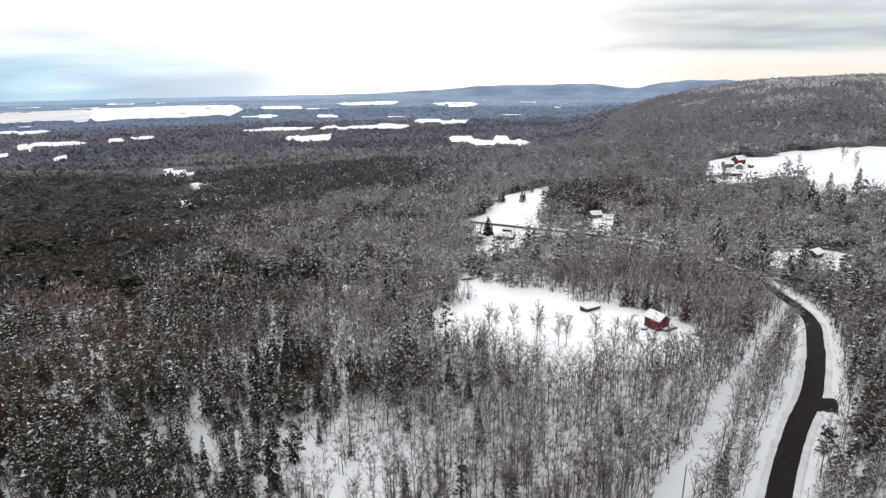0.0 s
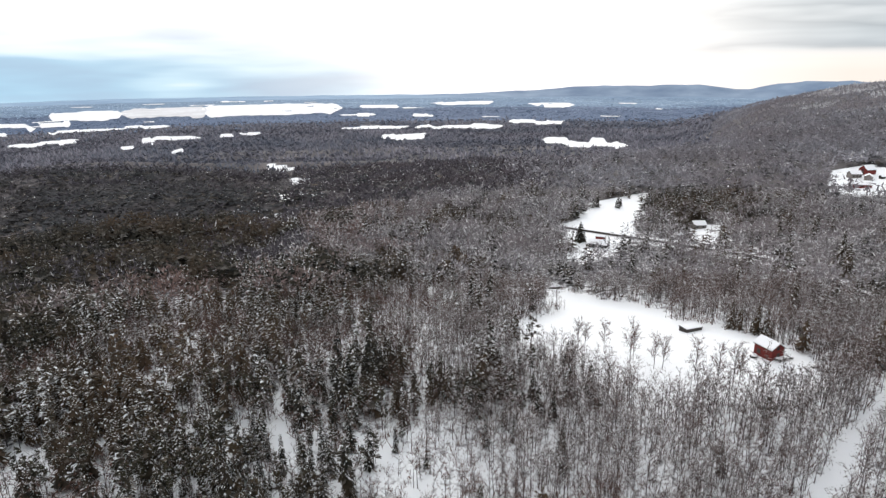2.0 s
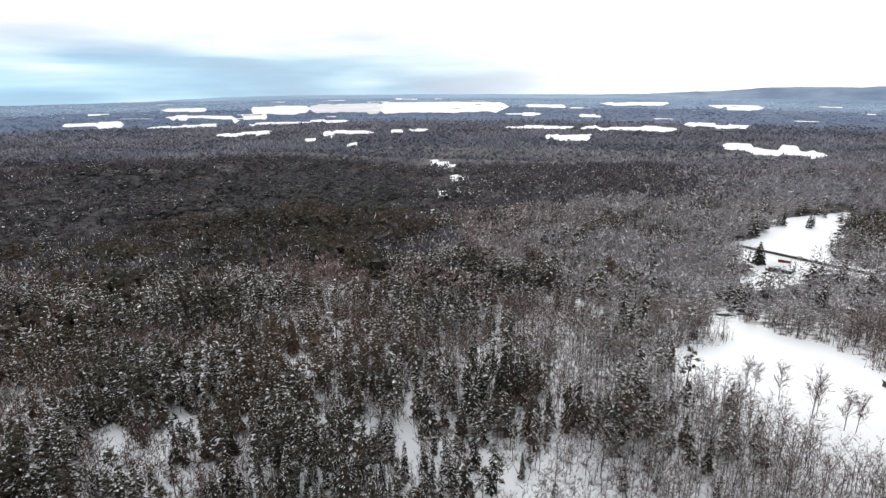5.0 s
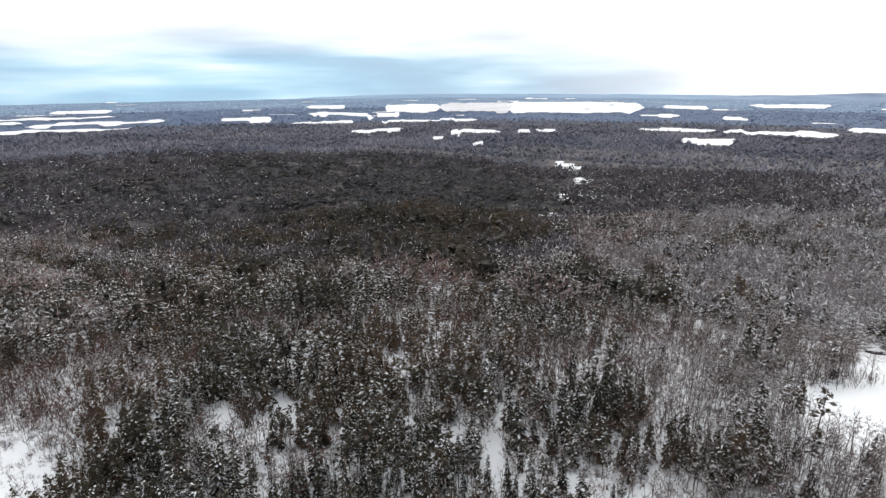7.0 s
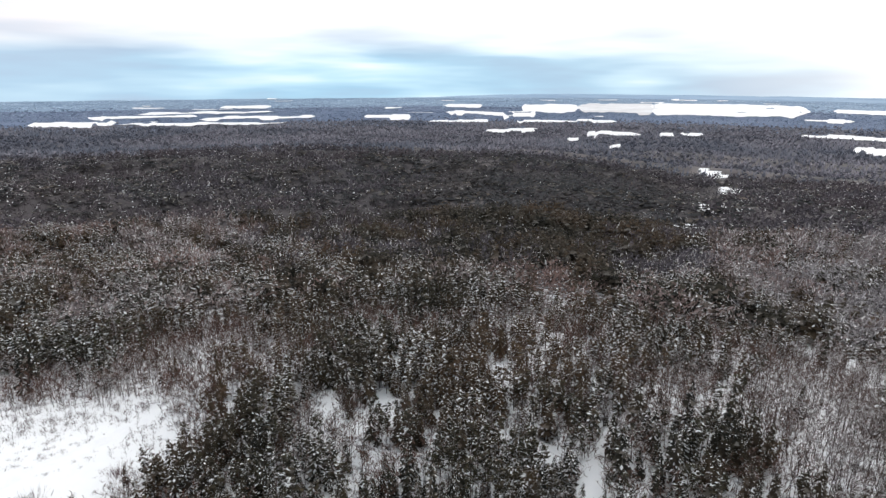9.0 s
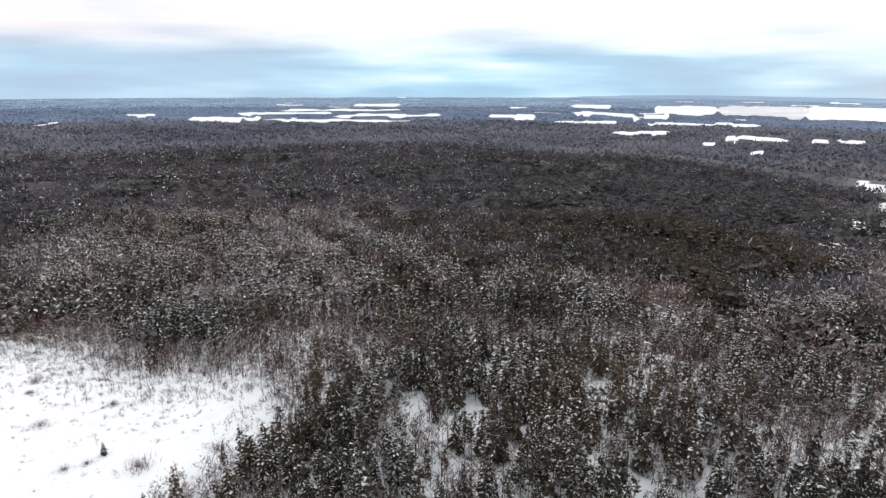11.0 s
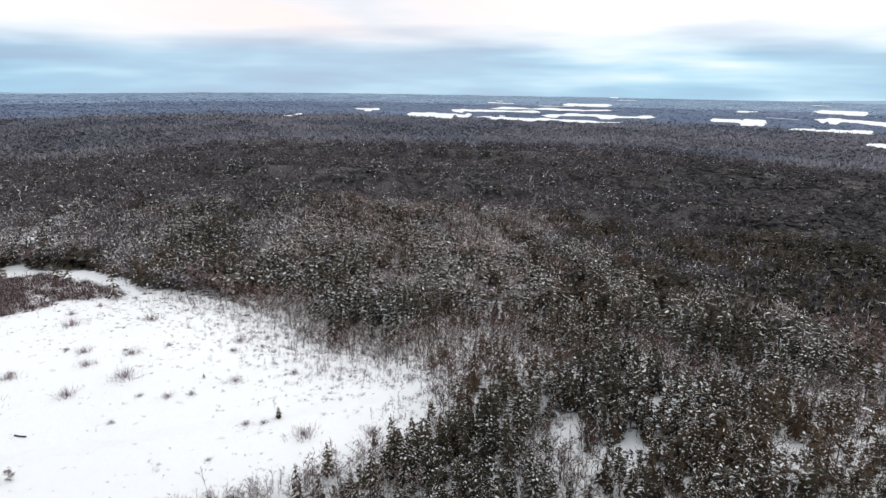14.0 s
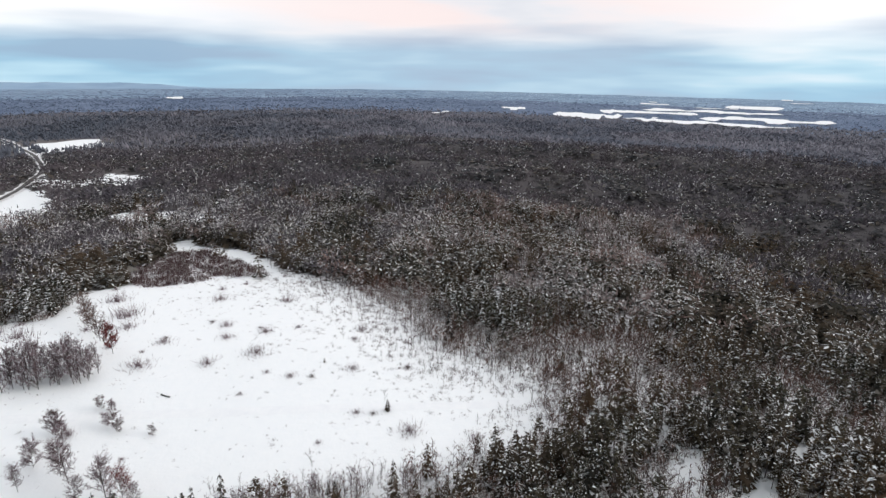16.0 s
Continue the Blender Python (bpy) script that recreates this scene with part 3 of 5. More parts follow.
def bare_shape(seed, twigs, width, limbs=7, sides=3, snow=0.28, spread=1.0, trunk=True, crown=True, forks=0, base=0.38, tl=1.0, limb=0.007):
    """A leafless tree one unit high: 0 bark, 1 twigs, 2 snow."""
    s = Shape(seed)
    rng = s.rng
    top = np.array([rng.normal(0, 0.03), rng.normal(0, 0.03), 0.84])
    if trunk and sides > 2:
        s.pipe(np.array([0, 0, -0.03]), top * 0.55, 0.0095, 0.007, sides, 0)
        s.pipe(top * 0.55, top, 0.007, 0.003, 3, 0)
    elif trunk:
        for turn in (0, 1.57):
            e = np.array([math.cos(turn), math.sin(turn), 0]) * 0.0085
            s.tri(e - np.array([0, 0, 0.03]), -e - np.array([0, 0, 0.03]), top, 0)
    ends = []
    for k in range(limbs):
        h = base + (0.80 - base) * k / limbs + rng.rand() * 0.05
        p = top * h / 0.84
        d = rand_dir(rng, (0.9 + rng.rand() * 1.1) / spread)
        q = p + d * (0.20 + 0.15 * rng.rand()) * (1.25 - 0.5 * h)
        if sides > 2 and crown:
            s.pipe(p, q, 0.0045, 0.0015, 3, 0)
        elif crown:
            s.sliver(p, q, max(width, limb), 0)
        ends.append((p, q))
    ends.append((top * 0.85, top * 1.12))
    for k in range(forks):
        p, q = ends[k % (limbs + 1)]
        o = p + (q - p) * (0.25 + 0.6 * rng.rand())
        d = unit(unit(q - p) + rng.normal(size=3) * 0.6)
        e = o + d * (0.08 + 0.10 * rng.rand())
        if crown:
            s.sliver(o, e, max(width * 0.8, limb * 0.7), 0)
        ends.append((o, e))
    if crown:
        for k in range(twigs):
            p, q = ends[k % len(ends)]
            o = p + (q - p) * (0.15 + 0.9 * rng.rand())
            d = unit(unit(q - p) * 0.5 + rng.normal(size=3) * 0.75 + np.array([0, 0, 0.35]))
            s.sliver(o, o + d * (0.045 + 0.075 * rng.rand()) * (tl if forks else 1.5), width * (0.6 + 0.8 * rng.rand()), 2 if rng.rand() < snow else 1)
    return s.arrays()


def puff_shape(seed, n, size, snow, wide=0.24, low=0.40, trunk=True, slim=0.45):
    """A leafless tree one unit high with a rounded, uneven crown of short twigs: 0 bark, 1 twigs, 2 snow."""
    s = Shape(seed)
    rng = s.rng
    if trunk:
        s.sliver(np.array([0, 0, -0.03]), np.array([rng.normal(0, 0.03), rng.normal(0, 0.03), 0.75]), 0.022, 0)
    lumps = [np.array([math.cos(t) * wide * 0.55, math.sin(t) * wide * 0.55, low + (0.80 - low) * rng.rand()]) for t in rng.rand(4) * 6.283]
    lumps.append(np.array([0, 0, 0.80]))
    heart = np.array([0, 0, 0.45 * low + 0.25])
    for k in range(n):
        c = lumps[k % len(lumps)]
        o = c + rng.normal(0, 1, 3) * np.array([0.45 * wide, 0.45 * wide, 0.09])
        d = unit(unit(o - heart) * 0.8 + rng.normal(size=3) * 0.55 + np.array([0, 0, 0.25]))
        l = size * (0.7 + 0.7 * rng.rand())
        # dusted twigs lie on the upper side of the crown
        lit = snow * (1.6 if o[2] > c[2] else 0.4)
        s.sliver(o - d * l / 2, o + d * l / 2, l * slim * (0.7 + 0.6 * rng.rand()), 2 if rng.rand() < lit else 1)
    return s.arrays()


def spruce_shape(seed, levels, per, snow, wide=0.17, two=True, base=0.10, trunk=True, crown=True, tips=False):
    """A spruce or fir one unit high: 0 bark, 1 needles, 2 snow lying on the boughs."""
    s = Shape(seed)
    rng = s.rng
    if trunk:
        s.pipe(np.array([0, 0, -0.03]), np.array([0, 0, 0.97]), 0.011, 0.002, 4 if two else 3, 0)
    if not crown:
        return s.arrays()
    for k in range(levels):
        h = base + (0.965 - base) * (k / (levels - 0.3)) ** 0.9
        reach = wide * (1 - h) ** 0.75 + 0.016
        for c in range(per):
            t = 2 * math.pi * (c + rng.rand() * 0.8) / per + k
            d = np.array([math.cos(t), math.sin(t), 0])
            e = np.array([-d[1], d[0], 0])
            l = reach * (0.65 + 0.6 * rng.rand())
            w = l * (0.30 + 0.16 * rng.rand()) * (6 / per) ** 0.7
            hh = h + rng.normal(0, 0.014)
            p = d * 0.012 + np.array([0, 0, hh + 0.012])
            tip = d * l + np.array([0, 0, hh - 0.38 * l - 0.01])
            mid = d * l * 0.62 + np.array([0, 0, hh - 0.10 * l])
            if two:
                s.quad(p, mid + e * w, tip, mid - e * w - np.array([0, 0, 0.010]), 3 if rng.rand() < 0.10 + 0.25 * snow else 1)
            else:
                s.tri(p + np.array([0, 0, 0.02]), mid * 1.2 + e * w * 1.25, mid * 1.2 - e * w * 1.25 - np.array([0, 0, 0.05]), 1)
            if rng.rand() < snow:
                up_ = np.array([0, 0, 0.012])
                f = 0.38 + 0.3 * rng.rand()
                if two:
                    for _ in range(1 + (rng.rand() < 0.45)):
                        c0 = 0.35 + 0.5 * rng.rand()
                        at = p * (1 - c0) + tip * c0 + e * w * (rng.rand() - 0.5) * 0.9 + np.array([0, 0, 0.10 * l * (1 - abs(2 * c0 - 1.2)) + 0.012])
                        u = unit(tip - p) * l * (0.12 + 0.14 * rng.rand())
                        s.quad(at - u, at + e * w * f * 0.55, at + u * 1.2, at - e * w * f * 0.5, 2)
                else:
                    s.tri(p + up_ * 1.5, mid + e * w * f + up_, tip * 0.6 + mid * 0.4 + up_ - e * w * 0.2, 2)
    if tips:
        s.sliver(np.array([0, 0, 0.93]), np.array([0, 0, 1.0]), 0.02, 2)
    return s.arrays()


def spire_shape(seed, levels, per, snow, wide, trunk=True, load=1.0):
    """A spruce or fir one unit high, of spreading boughs: 0 bark, 1 needles, 2 snow on the boughs, 3 frosted needles."""
    s = Shape(seed)
    rng = s.rng
    if trunk:
        s.sliver(np.array([0, 0, -0.03]), np.array([0, 0, 0.6]), 0.022, 0)
    for k in range(levels):
        h = 0.12 + 0.83 * (k / (levels - 0.4)) ** 0.92
        reach = wide * (1 - h) ** 0.75 + 0.014
        for c in range(per):
            t = 2 * math.pi * (c + rng.rand() * 0.8) / per + k
            d = np.array([math.cos(t), math.sin(t), 0])
            e = np.array([-d[1], d[0], 0])
            l = reach * (0.65 + 0.65 * rng.rand())
            w = l * (0.42 + 0.2 * rng.rand()) * (5 / per) ** 0.8
            hh = h + rng.normal(0, 0.016)
            p = np.array([0, 0, hh + 0.022 + 0.30 * l])
            q = d * l + np.array([0, 0, hh - 0.14 * l])
            s.tri(p, q + e * w, q - e * w + np.array([0, 0, 0.02 * rng.normal()]), 3 if rng.rand() < (0.03 + 0.20 * snow if levels > 9 else 0.10 + 0.35 * snow) else 1)
            if rng.rand() < snow:
                up_, c0 = np.array([0, 0, 0.010]), 0.15 + 0.35 * rng.rand()
                side = e * w * rng.uniform(-0.7, 0.7)
                o = p * (1 - c0) + (q + side) * c0 + up_
                v = q * 1.04 + side + up_
                f = e * w * (0.12 + 0.16 * rng.rand()) * load
                s.quad(o, (o + v) / 2 + f, v, (o + v) / 2 - f, 2)
    s.sliver(np.array([0, 0, 0.88]), np.array([0, 0, 1.0]), 0.026, 2 if snow > 0.5 else 1)
    return s.arrays()


def pine_shape(seed, clumps, per, snow, trunk=True, crown=True, size=0.06):
    """A white pine one unit high: open boughs in uneven tufts."""
    s = Shape(seed)
    rng = s.rng
    if trunk:
        s.pipe(np.array([0, 0, -0.03]), np.array([0, 0, 0.93]), 0.012, 0.003, 4, 0)
    for k in range(clumps):
        h = 0.34 + 0.60 * (k + rng.rand() * 0.7) / clumps
        d = rand_dir(rng, 0.12 + rng.rand() * 0.3)
        l = (0.19 * (1 - h) ** 0.55 + 0.02) * (0.55 + 0.65 * rng.rand())
        o = np.array([0, 0, h])
        q = o + d * l
        if crown:
            if trunk or per > 3:
                s.sliver(o, q, 0.008, 0)
            for c in range(per):
                at = o + (q - o) * (0.45 + 0.7 * rng.rand()) + rng.normal(0, 0.018, 3)
                a = rand_dir(rng, rng.normal(0, 0.25)) * size * (0.6 + 0.7 * rng.rand())
                b = np.cross(unit(a), unit(rng.normal(size=3) + np.array([0, 0, 1.2]))) * size * (0.35 + 0.4 * rng.rand())
                s.quad(at - a, at + b, at + a * 1.1, at - b, 3 if rng.rand() < 0.2 else 1)
            for c in range(2):
                if rng.rand() < snow * 0.75:
                    at = o + (q - o) * (0.45 + 0.6 * rng.rand()) + np.array([0, 0, 0.02]) + rng.normal(0, 0.012, 3)
                    a = unit(q - o + rng.normal(0, 0.35, 3) * l) * size * (0.45 + 1.0 * rng.rand())
                    e = unit(np.cross(a, np.array([0, 0, 1.0]))) * size * (0.18 + 0.20 * rng.rand())
                    s.tri(at - a, at + a - e - np.array([0, 0, 0.03]), at + a * 0.6 + e, 2)
    return s.arrays()


def crown_shape(seed, wide, low, top):
    """The crown of a far tree, a rugged dome or spire one unit high."""
    rng = np.random.RandomState(seed)
    n = 5
    t = (np.arange(n) + rng.rand(n) * 0.7) * 2 * math.pi / n
    r_ = wide * rng.uniform(0.65, 1.3, n)
    ring = np.column_stack([np.cos(t) * r_, np.sin(t) * r_, low + rng.uniform(-0.12, 0.22, n)])
    v = np.vstack([ring, [[rng.normal(0, 0.05), rng.normal(0, 0.05), top]]])
    f = np.array([(k, (k + 1) % n, n) for k in range(n)])
    return v, f, np.ones(n, int)


def plant(shapes, x, y, z, high, wide, rng, tilt=0.03, bias=None):
    """Copies of the shapes joined into one set of arrays."""
    V, F, M, n = [], [], [], 0
    pick = rng.randint(0, len(shapes), len(x))
    if bias is not None:
        # neighbours tend to look alike
        pick = np.clip((0.5 + (bias - 0.5) * 1.5 + rng.normal(0, 0.2, len(x))) * len(shapes), 0, len(shapes) - 1).astype(int)
    for k, (v, f, m) in enumerate(shapes):
        ii = np.where(pick == k)[0]
        if not len(ii):
            continue
        t = rng.rand(len(ii)) * 2 * math.pi
        c, s = np.cos(t)[:, None], np.sin(t)[:, None]
        h, w = high[ii][:, None], (high * wide)[ii][:, None]
        vx, vy, vz = v[:, 0][None], v[:, 1][None], v[:, 2][None] * h
        lean = rng.normal(0, tilt, (2, len(ii), 1))
        X = x[ii][:, None] + (vx * c - vy * s) * w + vz * lean[0]
        Y = y[ii][:, None] + (vx * s + vy * c) * w + vz * lean[1]
        Z = z[ii][:, None] + vz
        V.append(np.stack([X, Y, Z], -1).reshape(-1, 3))
        F.append((f[None] + (np.arange(len(ii)) * len(v))[:, None, None] + n).reshape(-1, 3))
        M.append(np.tile(m, len(ii)))
        n += len(ii) * len(v)
    return np.concatenate(V), np.concatenate(F), np.concatenate(M)


def stuff(name, arrays, mats, label, category):
    v, f, m = arrays
    me = mesh_from(name, v, f, mats, m)
    return tagged(new(name, me), label, category, kind="stuff")


def scatter(r0, r1, a0, a1, spacing, rng):
    """Random points over a ring sector, as many as a grid of that spacing would have."""
    span = radians(a1 - a0)
    n = int(0.5 * span * (r1 * r1 - r0 * r0) / spacing ** 2)
    r, a = np.sqrt(rng.uniform(r0 * r0, r1 * r1, n)), radians(a0) + span * rng.rand(n)
    return -np.sin(a) * r, np.cos(a) * r


def field_noise(x, y, size, seed):
    """Smooth values about 0 to 1 over the plan."""
    rng = np.random.RandomState(seed)
    out_ = np.zeros_like(x)
    for k in range(9):
        t, f, p_ = rng.rand() * 6.28, (0.5 + 1.6 * rng.rand()) / size, rng.rand() * 6.28
        out_ += np.sin((x * math.cos(t) + y * math.sin(t)) * f * 6.28 + p_)
    return 0.5 + out_ / 7.0


def conifer_share(x, y):
    r, a = np.hypot(x, y), np.degrees(np.arctan2(-x, y))
    near_ = 1 - soft((r - 290) / 150)
    share = 0.03 + 0.07 * soft((a + 6) / 12) + 0.10 * soft((r - 260) / 60) - 0.40 * bump(a, 10, 5) * bump(r, 140, 30) + near_ * (0.40 * soft((a - 3) / 25) + 0.22 * bump(a, 27, 9) * bump(r, 165, 50)) - 0.35 * near_ * bump(a, 28, 8) * bump(r, 235, 40)
    # dark conifers on the face of the ridge, in a belt above the far road and about the roadside
    share += 0.46 * soft((a - 26) / 10) * soft((92 - a) / 14) * bump(r, 790, 110) + 0.12 * bump(a, 85, 25) * bump(r, 430, 90)
    share += 0.45 * soft((a - 14) / 10) * soft((62 - a) / 14) * bump(r, 660, 170) * soft((r - 400) / 90)
    share += 0.85 * bump(a, -16, 5) * bump(r, 485, 45) + 0.03 * soft((-a - 22) / 8) * bump(r, 330, 110)
    share += 0.35 * bump(a, 36, 10) * bump(r, 720, 230) + 0.4 * bump(a, 32, 8) * bump(r, 560, 110) - 0.12 * bump(a, 36, 13) * bump(r, 395, 40) + 0.25 * bump(a, 70, 15) * bump(r, 420, 130) - 0.12 * soft((a - 92) / 10) * bump(r, 480, 120) + 0.25 * soft((a - 68) / 15) * bump(r, 900, 350) + 0.7 * bump(np.hypot(x + 121, y - 46), 0, 9)
    share += 0.40 * soft((a - 21) / 7) * soft((52 - a) / 9) * soft((r - 390) / 60) * soft((900 - r) / 110) + 0.35 * bump(a, 32, 4.5) * bump(r, 455, 50)
    share += 0.55 * bump(np.hypot(x - 118, y - 112), 0, 20) + 0.4 * bump(np.hypot(x - 158, y - 190), 0, 25)
    share += 0.12 * bump(a, 46, 8) * bump(r, 155, 40) + 0.35 * bump(np.hypot(x + 22, y - 166), 0, 20) + 0.25 * bump(a, 42, 10) * bump(r, 430, 90) + 0.22 * bump(a, 50, 8) * bump(r, 330, 60)
    share -= 0.20 * (off_line(x, y, CUT) < 22) + 0.6 * (np.hypot(x - 70, y - 160) < 15) + 0.6 * (np.hypot(x - 45, y - 158) < 24)
    patch = 1.9 * (field_noise(x, y, 95, 5) - 0.5) * soft((a + 20) / 40) + 1.1 * (field_noise(x, y, 34, 8) - 0.5) * soft((a + 12) / 25)
    return np.clip(share + patch * 0.62, 0.02, 0.96)


rng = np.random.RandomState(11)
BARE_TALL = [bare_shape(100 + k, 92, 0.0092, 6, 2, 0.18 + 0.08 * k, 0.8, forks=8, base=0.28, tl=0.95, limb=0.0050) for k in range(6)]
BARE_NEAR = [bare_shape(150 + k, 52, 0.0156, 5, 2, 0.12 + 0.10 * k, 1.1, forks=4, base=0.16, limb=0.006) for k in range(6)]
BARE_MID = [puff_shape(200 + k, 34, 0.13, 0.04 + 0.06 * k, 0.27, 0.42, slim=0.28) for k in range(7)]
BARE_LOW = [puff_shape(250 + k, 14, 0.20, 0.01 + 0.02 * k, 0.26, 0.34, False, 0.36) for k in range(6)]
SPIRE_NEAR = [spire_shape(300 + k, 12, 5, 0.30 + 0.13 * k, 0.126 + 0.020 * (k % 3), True, 1.5) for k in range(6)]
PINE_NEAR = [pine_shape(400 + k, 17, 5, 0.7 + 0.12 * k, size=0.052) for k in range(5)]
SPIRE_MID = [spire_shape(500 + k, 6, 4, 0.06 + 0.028 * k * k, 0.21, False, 1.15) for k in range(6)]
SPIRE_LOW = [spire_shape(550 + k, 3, 3, 0.05 + 0.07 * k, 0.22, False, 1.2) for k in range(5)]
BARE_FAR = [puff_shape(600 + k, 6, 0.42, 0.0, 0.30, 0.50, False, 0.50) for k in range(6)]
BARE_HILL = [puff_shape(650 + k, 8, 0.30, 0.0, 0.30, 0.45, False, 0.45) for k in range(6)]
SPRUCE_FAR = [crown_shape(700 + k, 0.17, 0.12, 1.05 + 0.06 * k) for k in range(6)]

BARE_MATS, SPRUCE_MATS, PINE_MATS = [BARK, TWIG, DUSTED], [BARK, NEEDLE, SNOW_LOAD, DUSTED_NEEDLE], [BARK, PINE, SNOW_LOAD, DUSTED_NEEDLE]

# near woods
x, y = scatter(96, 270, -48, 140, 2.25, rng)
# closer stands between the clearing and the road, and among the brown hardwoods
x, y = np.r_[x, rng.normal(84, 9, 110), rng.normal(-72, 13, 190)], np.r_[y, rng.normal(147, 7, 110), rng.normal(182, 20, 190)]
ok = ~open_ground(x, y)
x, y = x[ok], y[ok]
edge_ = off_line(x, y, FIELD_EDGE)
con = (rng.rand(len(x)) < conifer_share(x, y)) & (edge_ > 16 + 26 * rng.rand(len(x)))
thin = bump(np.hypot(x + 20, y - 118), 0, 17)      # open woods on clear snow
keep = rng.rand(len(x)) < (1 - 0.5 * thin) * np.where(con, 0.68, np.where(edge_ < 24, 0.30 + 0.02 * edge_, 0.95))
x, y, con = x[keep], y[keep], con[keep]
z = terr(x, y)
kind = np.where(con, np.where(rng.rand(len(x)) < 0.40 + 0.5 * (field_noise(x, y, 70, 21) - 0.5), 2, 1), 0)
turned = np.degrees(np.arctan2(-x, y))
slim = turned + rng.normal(0, 4, len(x)) < 8      # tall hardwoods about the road, bushy ones past it
high = np.where(kind == 0, np.where(slim, rng.normal(10.8, 1.6, len(x)), rng.normal(8.4, 1.4, len(x))), np.where(kind == 1, rng.gamma(7, 1.08, len(x)) + 1.7, rng.normal(10.0, 2.3, len(x))))
rime = field_noise(x, y, 45, 41) + 0.35 * soft((turned - 98) / 8) - 0.24 * soft((turned - 34) / 10) * soft((74 - turned) / 14) - 0.25 * bump(np.hypot(x + 72, y - 182), 0, 30)
high = np.clip(high, 3.0, 18)
near = np.hypot(x - 0, y - 25)
ORDER = np.argsort(near)


def tree_parts(name, shape_fn, mats, leaf_name, label, category, group):
    """One tree with its trunk and crown, to be copied."""
    root = tagged(new(name), label, category, group)
    v, f, m = shape_fn(True, False)
    t = new("trunk", mesh_from("trunk", v, f, mats, m))
    t.parent = root
    v, f, m = shape_fn(False, True)
    c = new(leaf_name, mesh_from(leaf_name, v, f, mats, m))
    c.parent = root
    return root


def grove(name, k, makers, group):
    """The nearest trees of a kind, each a thing of its own; returns the indices used."""
    ii = ORDER[kind[ORDER] == k][:300]
    roots = [mk() for mk in makers]
    placed, half = set(), len(roots) // 2
    for n, q in enumerate(ii):
        s = high[q]
        m = pose(x[q], y[q], z[q] - 0.1, rng.normal(0, 1.5), rng.normal(0, 1.5), rng.rand() * 360) @ Matrix.Diagonal((s, s, s, 1))
        pick = n % len(roots) if k else (n % half if slim[q] else half + n % (len(roots) - half))
        if pick not in placed:
            roots[pick].matrix_world = m
            placed.add(pick)
        else:
            ob = copy_thing(roots[pick], Matrix())
            ob.matrix_basis = m
    return ii


bare_makers = [lambda k=k: tree_parts("bare_tree", lambda t, c: bare_shape(100 + k, 150, 0.0060 if k < 3 else 0.0085, 8, 3, 0.16 + 0.07 * k, 0.70 if k < 3 else 1.1, t, c, 14, 0.30 if k < 3 else 0.16), BARE_MATS, "crown",
                                      "leafless grey-brown hardwood tree with snow-dusted twigs", "tree", "bare trees in the woods") for k in range(6)]
spruce_makers = [lambda k=k: tree_parts("spruce_tree", lambda t, c: spruce_shape(310 + k, 14, 7, 0.35 + 0.15 * k, 0.125, True, 0.08, t, c, True), SPRUCE_MATS, "crown",
                                        "dark green spruce with snow lying on its boughs", "tree", "spruces in the woods") for k in range(5)]
pine_makers = [lambda k=k: tree_parts("pine_tree", lambda t, c: pine_shape(410 + k, 24, 7, 0.8, t, c, 0.04), PINE_MATS, "crown",
                                      "olive-green pine with clumps of snow on its boughs", "tree", "pines in the woods") for k in range(4)]
used = np.zeros(len(x), bool)
for name, k, makers in (("bare_tree", 0, bare_makers), ("spruce_tree", 1, spruce_makers), ("pine_tree", 2, pine_makers)):
    used[grove(name, k, makers, name)] = True
wide = rng.uniform(0.85, 1.25, len(x))
for q, shapes, mats, name, label in (((kind == 0) & slim, BARE_TALL, [BARK, TALL_TWIG, DUSTED], "hardwood_forest", "tall leafless grey-brown hardwood forest dusted with snow"),
                                     ((kind == 0) & ~slim, BARE_NEAR, BARE_MATS, "young_forest", "bushy leafless brown hardwood forest dusted with snow"),
                                     (kind == 1, SPIRE_NEAR, SPRUCE_MATS, "spruce_forest", "dark spruce forest with snow on its boughs"),
                                     (kind == 2, PINE_NEAR, PINE_MATS, "pine_forest", "olive-green pine woods with clumps of snow")):
    q = q & ~used
    stuff(name, plant(shapes, x[q], y[q], z[q] - 0.1, high[q], wide[q], rng, bias=rime[q]), mats, label, "forest")

# undergrowth between the near trees
def twiggy(seed, n, width):
    s = Shape(seed)
    for k in range(n):
        a, r_ = s.rng.rand() * 6.283, 0.45 * s.rng.rand()
        o = np.array([math.cos(a) * r_, math.sin(a) * r_, -0.03])
        s.sliver(o, o + unit(np.array([0, 0, 1.0]) + s.rng.normal(0, 0.45, 3)) * (0.5 + 0.5 * s.rng.rand()), width, 2 if s.rng.rand() < 0.12 else 1)
    return s.arrays()


x, y = scatter(96, 275, -50, 142, 2.3, rng)
turned = np.degrees(np.arctan2(-x, y))
ok = ~open_ground(x, y) & (off_line(x, y, FIELD_EDGE) > 10) & (rng.rand(len(x)) < (0.72 + 0.28 * soft((turned - 2) / 14)) * (1 - 0.9 * bump(np.hypot(x + 20, y - 118), 0, 17)))
x, y = x[ok], y[ok]
stuff("undergrowth", plant([twiggy(180 + k, 8, 0.046) for k in range(4)], x, y, terr(x, y) - 0.1, rng.uniform(2.0, 4.4, len(x)), rng.uniform(0.8, 1.3, len(x)), rng), BARE_MATS,
      "leafless brown undergrowth between the trees", "undergrowth")

